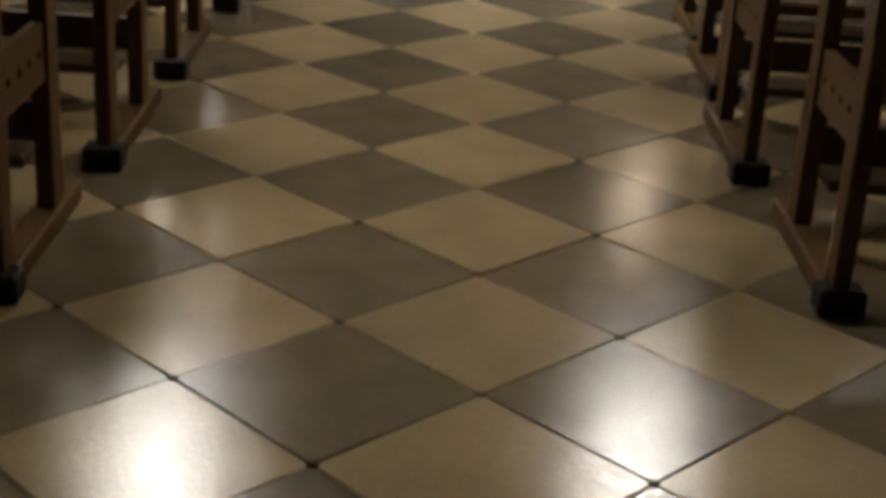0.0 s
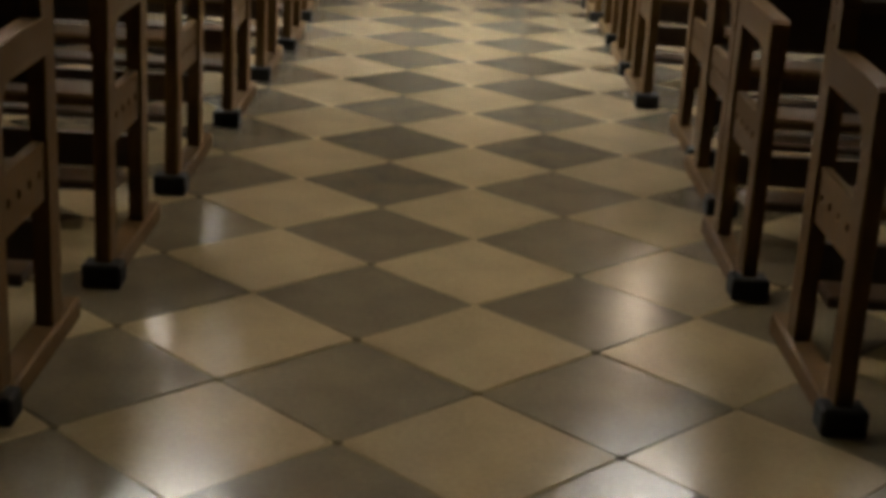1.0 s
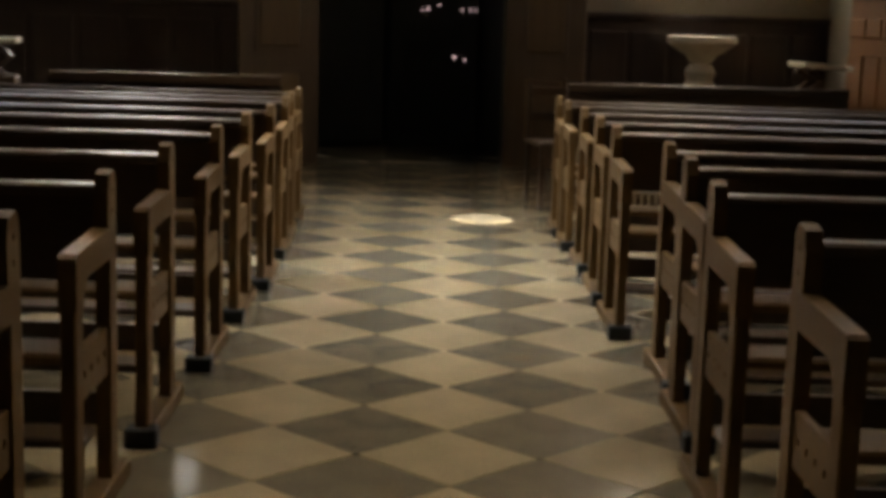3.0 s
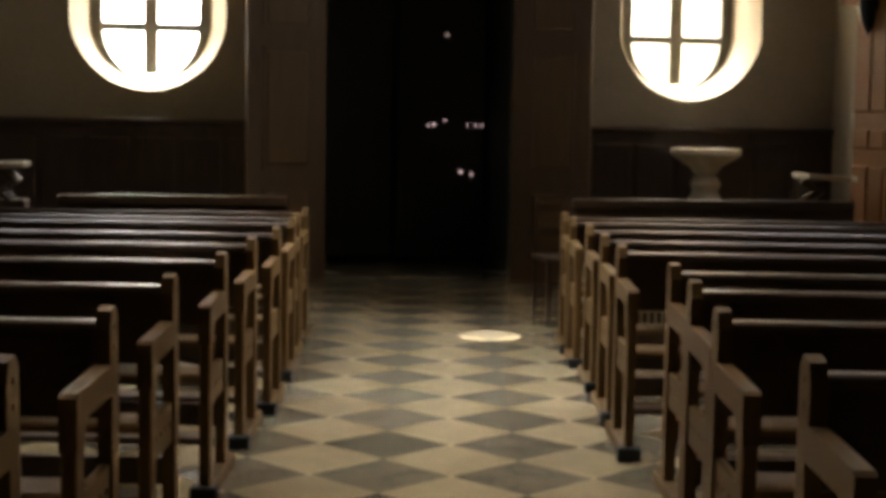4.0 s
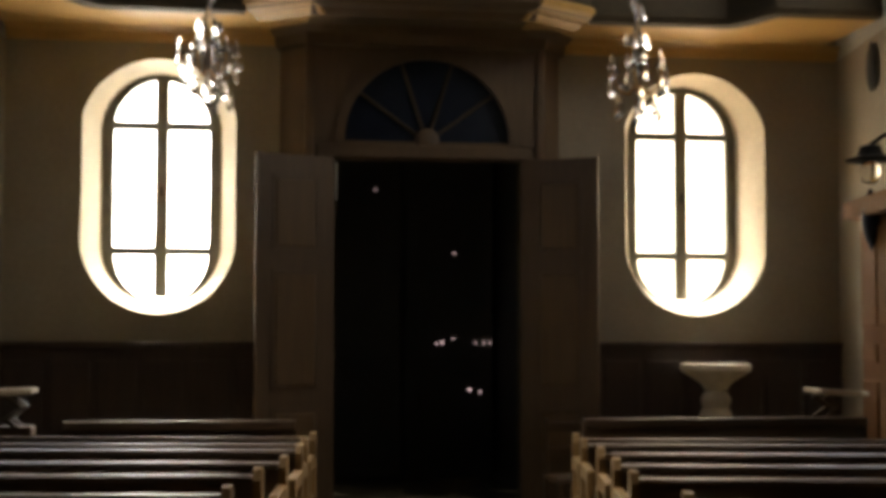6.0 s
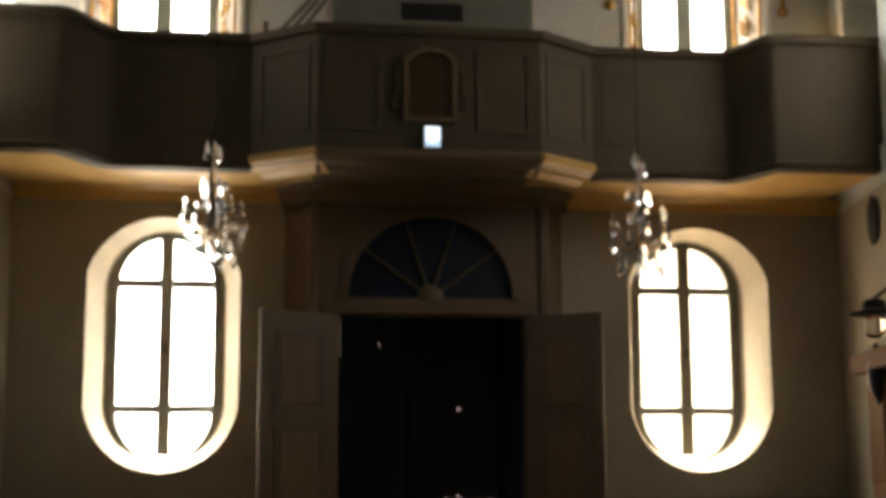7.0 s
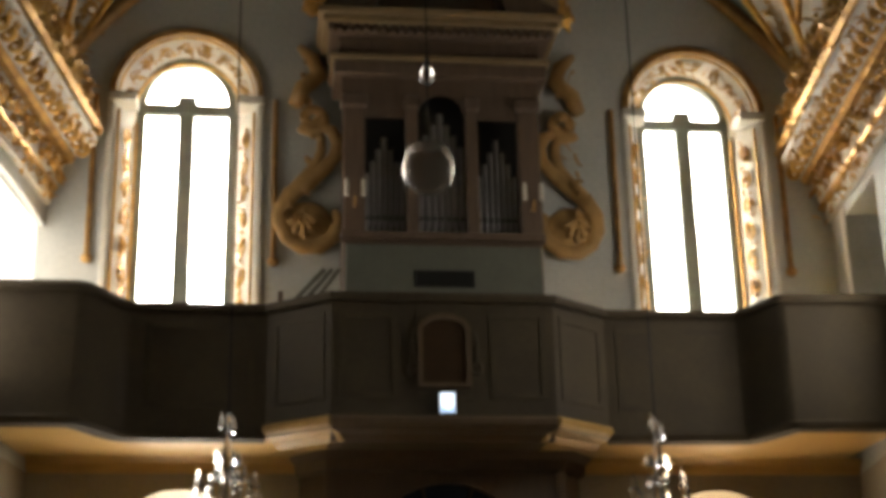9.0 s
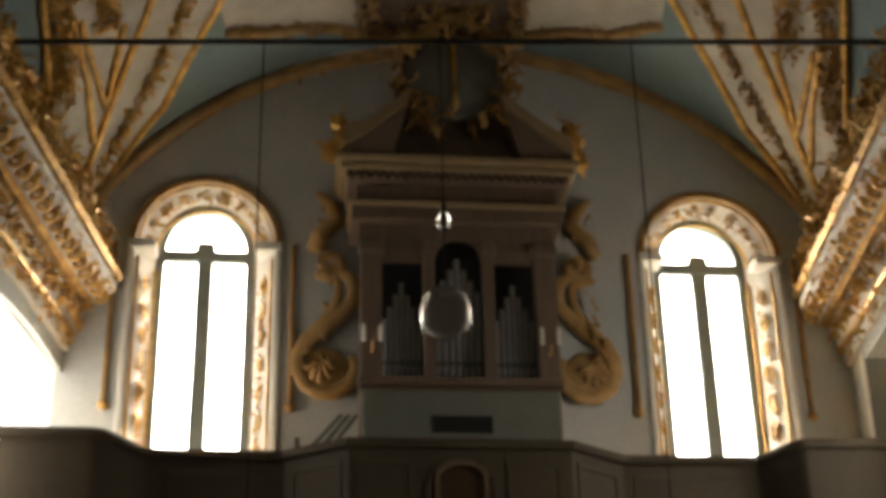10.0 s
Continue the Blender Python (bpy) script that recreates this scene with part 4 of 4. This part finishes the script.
def vault_patch(near, back, lift):
    """A field on the vault between two lines of plan places."""
    bm = bmesh.new()
    one, two = [[bm.verts.new(p) for p in on_vault(askew(line), lift)] for line in (near, back)]
    for k in range(len(one) - 1):
        bm.faces.new((one[k], one[k + 1], two[k + 1], two[k]))
    return bm


crown = thing("vault_crown_ornament", NAVE, "carved brown and dull gilt ornament at the crown of the vault", "vault ornament", kind="structure")
mass = [(-0.85, -0.35), (-0.14, -0.16), (0.58, -0.35)]
part("crown_field", vault_patch(mass, [(-0.85, -2.4), (-0.14, -2.4), (0.58, -2.4)], 0.02), ORGAN_WOOD, crown, smooth=True)
for line, cnt in (([(-0.85, -0.4), (-0.14, -0.22), (0.58, -0.4)], 170), ([(-0.8, -0.4), (-0.8, -1.6)], 110), ([(0.55, -0.4), (0.55, -1.6)], 110), ([(-0.5, -0.7), (0.3, -0.7)], 90)):
    part("crown_foliage", leafage(bmesh.new(), on_vault(askew(line), 0.05), 0.07, cnt * 2, rng, 0.08), GILT_WOOD, crown)
for near in ([(-1.98, -0.97), (-1.6, -0.72), (-1.26, -0.64), (-0.9, -0.42)], [(0.62, -0.4), (1.0, -0.62), (1.37, -0.76), (1.78, -1.2)]):
    field = thing("vault_panel", NAVE, "cream stucco vault panel with a wavy gilded edge", "vault ornament", "vault panels", "structure")
    part("panel_field", vault_patch(near, [(x, -2.6) for x, _ in near], 0.014), VAULT_STUCCO, field, smooth=True)
    edge_line = on_vault(askew(near), 0.04)
    part("panel_edge", tube(bmesh.new(), edge_line, 0.045, 7), GILT_WOOD, field, smooth=True)
    part("edge_leaves", leafage(bmesh.new(), edge_line, 0.08, 110, rng, 0.05), GOLD_DULL, field)

# ---- tie rod, chandeliers and hanging lamp ----
TY, TZ = -3.13, 6.99
tie = tagged(part("tie_rod", tube(bmesh.new(), [(LEFT_X - 0.1, TY - 0.22, TZ), (RIGHT_X + 0.1, TY + 0.23, TZ)], 0.02, 8), IRON, m=NAVE), "dark iron tie rod across the vault", "tie rod", kind="structure")


def drop(bm, at, ln, r):
    got = lathe(bm, [(0.002, ln), (r * 0.5, ln * 0.75), (r, ln * 0.32), (r * 0.6, ln * 0.1), (0.002, 0)], 6, pose(*at))
    return got


def chandelier(u, bottom):
    c = thing("chandelier", NAVE @ pose(u, TY + 0.067 * u, bottom) @ Matrix.Scale(1.1, 4), "small crystal chandelier with sparkling drops on a thin cable", "chandelier", "chandeliers")
    part("cable", tube(bmesh.new(), [(0, 0, 0.68), (0, 0, (TZ - bottom) / 1.1)], 0.005, 6), IRON, c)
    part("stem", lathe(bmesh.new(), [(0.008, 0.05), (0.03, 0.1), (0.012, 0.16), (0.035, 0.24), (0.014, 0.34), (0.03, 0.44), (0.012, 0.56), (0.02, 0.62), (0.006, 0.69)], 10), CRYSTAL, c, smooth=40)
    r2 = random.Random(int(100 + u * 10))
    for k in range(6):
        a = k * math.tau / 6 + 0.3
        ca, sa = math.cos(a), math.sin(a)
        arm = [(0.01 * ca, 0.01 * sa, 0.2), (0.06 * ca, 0.06 * sa, 0.15), (0.12 * ca, 0.12 * sa, 0.17), (0.15 * ca, 0.15 * sa, 0.24), (0.15 * ca, 0.15 * sa, 0.28)]
        arm_ob = part("arm", tube(bmesh.new(), arm, 0.006, 6), GOLD_DULL, c)
        part("candle_cup", lathe(bmesh.new(), [(0.006, 0), (0.028, 0.01), (0.03, 0.02), (0.012, 0.022), (0.012, 0.07), (0.004, 0.1)], 8, pose(0.15 * ca, 0.15 * sa, 0.27)), CRYSTAL, arm_ob)
        for rr, z, ln in ((0.15, 0.13, 0.1), (0.1, 0.05, 0.1), (0.17, 0.2, 0.06), (0.055, 0.3, 0.09), (0.12, 0.0, 0.09), (0.06, 0.4, 0.08)) + (((0.085, 0.57, 0.11),) if k in (1, 4) else ()):
            q = a + r2.uniform(-0.4, 0.4)
            part("crystal_drop", drop(bmesh.new(), (rr * math.cos(q), rr * math.sin(q), z + r2.uniform(-0.02, 0.02)), ln, 0.018), CRYSTAL, c)
    part("bottom_drop", drop(bmesh.new(), (0, 0, 0), 0.1, 0.025), CRYSTAL, c)
    return c


chandelier(-1.23, 2.63)
chandelier(1.31, 2.575)
lamp = thing("hanging_lamp", NAVE @ pose(-0.02, TY, 4.79), "glass bowl lamp hanging on a thin cable", "lamp")
part("bowl", lathe(bmesh.new(), [(0.02, 0.0), (0.09, 0.012), (0.145, 0.06), (0.168, 0.13), (0.165, 0.2), (0.14, 0.27), (0.1, 0.31), (0.094, 0.305), (0.134, 0.263), (0.157, 0.197), (0.16, 0.133), (0.138, 0.066), (0.085, 0.02), (0.02, 0.008)], 32), BOWL, lamp, "smoky frosted glass bowl", smooth=True)
part("cable", tube(bmesh.new(), [(0, 0, 0.3), (0, 0, 2.2)], 0.005, 6), IRON, lamp)
part("glass_knob", lathe(bmesh.new(), [(0.01, 0.74), (0.045, 0.77), (0.055, 0.82), (0.03, 0.87), (0.01, 0.9)], 16), GLASS, lamp, smooth=True)
part("hook", lathe(bmesh.new(), [(0.006, 0.88), (0.02, 0.9), (0.006, 0.98)], 8), IRON, lamp)
# ---- pews ----


def pew(name, side, m, length):
    """A pew whose open end frame stands at the aisle; local x runs away from the aisle, its back at y = 0, facing -y."""
    p = thing(name, m, "dark oak church pew with an open pierced end frame", "pew", "pews along the aisle")
    s = side
    t = 0.04

    def bx(x0, x1, *rest, **k):
        return boxed(min(s * x0, s * x1), max(s * x0, s * x1), *rest, **k)

    end = part("end_frame", slab(bmesh.new(), [(-0.05, 0.05), (-0.055, 0.7), (-0.075, 0.74), (-0.08, 0.84), (-0.06, 0.89), (-0.01, 0.9), (0.015, 0.87), (0.02, 0.72), (0.03, 0.05)], 0, t, holes=[[(-0.03 + 0.009 * math.cos(a), z + 0.009 * math.sin(a)) for a in [j * math.tau / 10 for j in range(10)]] for z in (0.79, 0.845)]), PEW_WOOD, p, m=Matrix(((0, s, 0, 0), (1, 0, 0, 0), (0, 0, 1, 0), (0, 0, 0, 1))), label="shaped back post")
    part("front_post", bx(0, t, -0.44, -0.365, 0.05, 0.597, bevel=0.004), PEW_WOOD, p)
    # armrest with a small curved bracket into the front post
    under = [(-0.372 + 0.055 * (1 - math.cos(k * math.pi / 8)), 0.595 + 0.07 * math.sin(k * math.pi / 8)) for k in range(5)]
    arm = slab(bmesh.new(), [(-0.444, 0.595), (-0.444, 0.728), (-0.43, 0.738), (-0.048, 0.752), (-0.048, 0.668), *reversed(under)], 0, t + 0.006)
    part("armrest", arm, PEW_WOOD, p, m=Matrix(((0, s, 0, -s * 0.003), (1, 0, 0, 0), (0, 0, 1, 0), (0, 0, 0, 1))))
    hole_list = [[(-0.32 + 0.075 * k + 0.011 * math.cos(a), 0.415 + 0.011 * math.sin(a)) for a in [j * math.tau / 10 for j in range(10)]] for k in range(4)]
    rail = slab(bmesh.new(), [(-0.37, 0.35), (-0.37, 0.48), (-0.045, 0.48), (-0.045, 0.35)], 0.008, t - 0.008, holes=hole_list)
    part("pierced_rail", rail, PEW_WOOD, p, m=Matrix(((0, s, 0, 0), (1, 0, 0, 0), (0, 0, 1, 0), (0, 0, 0, 1))))
    part("base_rail", bx(-0.012, t + 0.012, -0.42, 0.15, 0.0, 0.055, bevel=0.006), PEW_WOOD, p)
    part("foot_block", bx(-0.03, t + 0.03, -0.47, -0.395, 0.0, 0.06, bevel=0.006), IRON, p, "black foot block")
    part("back_panel", bx(t, length, -0.035, -0.01, 0.6, 0.83), PEW_DARK, p)
    part("back_cap", bx(t, length, -0.06, 0.012, 0.83, 0.862, bevel=0.008), PEW_DARK, p, "polished back cap")
    part("seat", bx(t, length, -0.27, -0.08, 0.42, 0.45, bevel=0.008), PEW_WOOD, p, "narrow brown seat plank")
    part("lower_rail", bx(t, length, -0.03, -0.005, 0.2, 0.29), PEW_DARK, p)
    part("kneeler", bx(t + 0.06, length, 0.06, 0.2, 0.1, 0.13, bevel=0.006), PEW_DARK, p)
    part("wall_end_frame", bx(length, length + t, -0.44, 0.02, 0.0, 0.72, bevel=0.006), PEW_WOOD, p)
    return p


LEFT = [(-0.985, 0.17), (-0.957, 1.0), (-0.95, 1.875), (-0.921, 2.815), (-0.915, 3.69), (-0.885, 4.43), (-0.9, 5.34), (-0.92, 5.85), (-0.93, 6.5)]
RIGHT = [(0.775, 0.34), (0.735, 1.18), (0.797, 1.97), (0.835, 2.63), (0.755, 3.58), (0.765, 4.32), (0.775, 5.13), (0.755, 5.9), (0.75, 6.42)]
for side, rows_, length in ((-1, LEFT, 2.3), (1, RIGHT, 2.5)):
    first = None
    for x, y in rows_:
        m = pose(x - side * 0.031, y, 0)
        if first is None:
            first = ob = pew("pew", side, m, length)
        else:
            ob = copy_thing(first, m)
        # the pews nearer the door are a little lower
        ob.scale = (1, 1, 1.0 - 0.012 * max(0.0, y - 1.5))

# ---- back benches, desks, font, confessional ----
for u0, u1 in ((-2.47, -1.13), (0.6, 2.4)):
    b = thing("back_bench", WEST @ pose((u0 + u1) / 2, -2.9, 0), "long plain dark wooden bench behind the pews", "bench", "back benches")
    h = (u1 - u0) / 2
    part("back_panel", boxed(-h, h, -0.03, 0.0, 0.3, 0.74), PEW_DARK, b)
    part("back_cap", boxed(-h, h, -0.05, 0.02, 0.74, 0.8, 0.008), PEW_DARK, b)
    part("seat", boxed(-h, h, -0.42, -0.03, 0.41, 0.45, 0.008), PEW_DARK, b)
    for x in (-h + 0.04, h - 0.04):
        part("leg", boxed(x - 0.03, x + 0.03, -0.4, 0.0, 0.0, 0.42, 0.006), PEW_DARK, b)


def desk(u, v, top, tilt):
    d = thing("side_desk", WEST @ pose(u, v, 0), "dark desk with a pale slanted top on scrolled supports", "desk", "side desks")
    part("top", boxed(-0.15, 0.15, -0.16, 0.16, top - 0.02, top + 0.015, 0.006, m=pose(0, 0, 0, 0, tilt, 0)), STONE, d, "pale worn slanted top")
    for y in (-0.1, 0.1):
        part("support", tube(bmesh.new(), [(-0.05, y, top - 0.03), (0.05, y, top - 0.1), (-0.04, y, top - 0.17), (0.03, y, top - 0.24)], 0.024, 8), PEW_DARK, d)
    part("pedestal", boxed(-0.11, 0.11, -0.13, 0.13, 0.05, top - 0.22, 0.01), PEW_DARK, d)
    part("foot", boxed(-0.14, 0.14, -0.16, 0.16, 0.0, 0.05, 0.01), PEW_DARK, d)


desk(-2.87, -2.0, 0.94, -2)
desk(2.52, -2.0, 0.92, 3)
desk(2.95, -2.0, 0.9, 2)

font = thing("holy_water_font", WEST @ pose(2.235, -0.5, -0.0), "pale stone holy water font on a baluster pedestal", "font")
part("bowl", lathe(bmesh.new(), [(0.0, 0.86), (0.08, 0.87), (0.12, 0.93), (0.2, 0.98), (0.255, 1.015), (0.275, 1.03), (0.275, 1.075), (0.25, 1.08), (0.22, 1.05), (0.1, 1.03), (0.0, 1.025)], 32), STONE, font, smooth=35)
part("pedestal", lathe(bmesh.new(), [(0.2, 0.0), (0.2, 0.08), (0.15, 0.12), (0.1, 0.2), (0.085, 0.4), (0.1, 0.6), (0.13, 0.68), (0.1, 0.74), (0.12, 0.8), (0.09, 0.86)], 24), STONE, font, smooth=35)

conf = thing("confessional", NAVE @ pose(3.5, -1.98, 0), "reddish-brown panelled confessional against the side wall", "confessional")
part("body", boxed(-0.4, 0.0, -0.6, 0.6, 0.0, 2.18, 0.01), RED_WOOD, conf)
part("cornice", sweep(bmesh.new(), [(0.0, 0.6), (-0.4, 0.6), (-0.4, -0.6), (0.0, -0.6)], [(0, 2.12), (-0.02, 2.14), (-0.05, 2.19), (-0.07, 2.21), (-0.07, 2.25), (0.1, 2.25), (0.1, 2.12)]), RED_WOOD, conf)
for y0, y1 in ((-0.56, -0.2), (-0.16, 0.16), (0.2, 0.56)):
    for z0, z1 in ((0.15, 1.0), (1.12, 1.25), (1.37, 2.05)):
        part("panel", boxed(-0.418, -0.398, y0, y1, z0, z1, 0.008), RED_WOOD, conf)
for z0, z1 in ((0.15, 1.0), (1.12, 1.25), (1.37, 2.05)):
    for x0, x1 in ((-0.37, -0.21), (-0.17, -0.03)):
        part("panel", boxed(x0, x1, 0.597, 0.615, z0, z1, 0.008), RED_WOOD, conf)

plaque = tagged(part("oval_plaque", lathe(bmesh.new(), [(0.0, 0), (0.12, 0), (0.13, 0.015), (0.1, 0.03), (0.0, 0.032)], 28, pose(0, 0, 0, 0, -90) @ Matrix.Diagonal((1.5, 1, 1, 1))), IRON, m=NAVE @ pose(3.43, -0.61, 3.36), smooth=40), "dark oval plaque on the side wall", "plaque")
lan = thing("wall_lantern", NAVE @ pose(3.05, -1.8, 2.5), "dark metal wall lantern with a wide brim", "lantern")
part("brim", lathe(bmesh.new(), [(0.0, 0.0), (0.16, -0.015), (0.17, 0.0), (0.09, 0.03), (0.07, 0.09), (0.0, 0.11)], 24), IRON, lan, smooth=40)
part("globe", lathe(bmesh.new(), [(0.02, -0.17), (0.06, -0.15), (0.075, -0.08), (0.05, -0.01)], 20), GLASS, lan, smooth=True)
part("teardrop", lathe(bmesh.new(), [(0.004, -0.62), (0.05, -0.52), (0.07, -0.42), (0.04, -0.28), (0.012, -0.2)], 16), DARK_GLASS, lan, "dark green glass drop", smooth=True)
part("bracket", tube(bmesh.new(), [(0, 0, 0.1), (0.1, 0, 0.17), (0.38, 0, 0.16)], 0.014, 8), IRON, lan)

rack = thing("book_rack", pose(0.95, 4.02, 0.44), "small pale slatted book rack on a pew seat", "rack")
for z in (0.0, 0.075):
    part("rail", boxed(-0.13, 0.13, -0.012, 0.012, z, z + 0.018, 0.004), STONE, rack)
for k in range(8):
    part("spindle", boxed(-0.12 + k * 0.034, -0.107 + k * 0.034, -0.008, 0.008, 0.0, 0.12, 0.002), STONE, rack)
chair = thing("wooden_chair", pose(0.86, 7.62, 0, 0, 0, 12), "plain dark wooden chair beside the last pew", "chair")
for x in (-0.18, 0.18):
    for y in (-0.18, 0.18):
        part("leg", boxed(x - 0.016, x + 0.016, y - 0.016, y + 0.016, 0.0, 0.44 if y < 0 else 0.86, 0.003), PEW_DARK, chair)
part("seat", boxed(-0.21, 0.21, -0.21, 0.2, 0.43, 0.46, 0.006), PEW_DARK, chair)
for z in (0.58, 0.76):
    part("back_slat", boxed(-0.17, 0.17, 0.172, 0.188, z, z + 0.07, 0.004), PEW_DARK, chair)

# ---- floor ----
EDGE = 0.4
HD = EDGE / math.sqrt(2)
tagged(part("floor", boxed(-4.8, 4.8, -24, 13.4, -0.08, -0.012), JOINT), "floor bed with dark joints", "floor", kind="structure")
floor_ob = bpy.data.objects["floor"]


def tile_mesh(name, material):
    me = bpy.data.meshes.new(name)
    # a bevelled square set on its corner, the corners worn off a little
    def ring(inset, z, cut=0.007):
        g = HD - 0.002 - inset
        out = []
        for cx, cy in ((1, 0), (0, 1), (-1, 0), (0, -1)):
            for side in (-1, 1):
                out.append((cx * (g - cut) - cy * cut * side, cy * (g - cut) + cx * cut * side, z))
        return out

    vs = ring(0.0, -0.004) + ring(0.003, 0.0) + ring(0.0, -0.02)
    fs = [tuple(range(8, 16))] + [(k, (k + 1) % 8, 8 + (k + 1) % 8, 8 + k) for k in range(8)] + [(16 + k, 16 + (k + 1) % 8, (k + 1) % 8, k) for k in range(8)]
    me.from_pydata(vs, [], fs)
    me.materials.append(material)
    return me


tile_l, tile_d = tile_mesh("light_tile", MARBLE_LIGHT), tile_mesh("dark_tile", MARBLE_DARK)
trng = random.Random(3)
joined = {0: ([], []), 1: ([], [])}
for i in range(-16, 17):
    for j in range(-34, 48):
        if (i + j) % 2 == 0:
            continue
        x, y = i * HD, j * HD
        if y > 13 or y < -9.5:
            continue
        me = tile_l if i % 2 == 0 else tile_d
        lift = trng.uniform(-0.0012, 0.0012)
        if -1.5 < x < 1.4 and -1.6 < y < 9.2:
            t = new("tile", me)
            t.parent = floor_ob
            t.matrix_basis = pose(x, y, lift, trng.uniform(-0.15, 0.15), trng.uniform(-0.15, 0.15), trng.choice((0, 90, 180, 270)) + trng.uniform(-0.25, 0.25))
        else:
            vs, fs = joined[i % 2]
            at = len(vs)
            vs += [(v.co.x + x, v.co.y + y, v.co.z + lift) for v in me.vertices]
            fs += [tuple(at + q for q in f.vertices) for f in me.polygons]
for key, material, nm in ((0, MARBLE_LIGHT, "cream"), (1, MARBLE_DARK, "grey")):
    me = bpy.data.meshes.new("outer_tiles")
    me.from_pydata(joined[key][0], [], joined[key][1])
    me.materials.append(material)
    t = new("outer_tiles", me)
    t.parent = floor_ob
    tagged(t, nm + " marble tiles under the pews", kind="stuff")
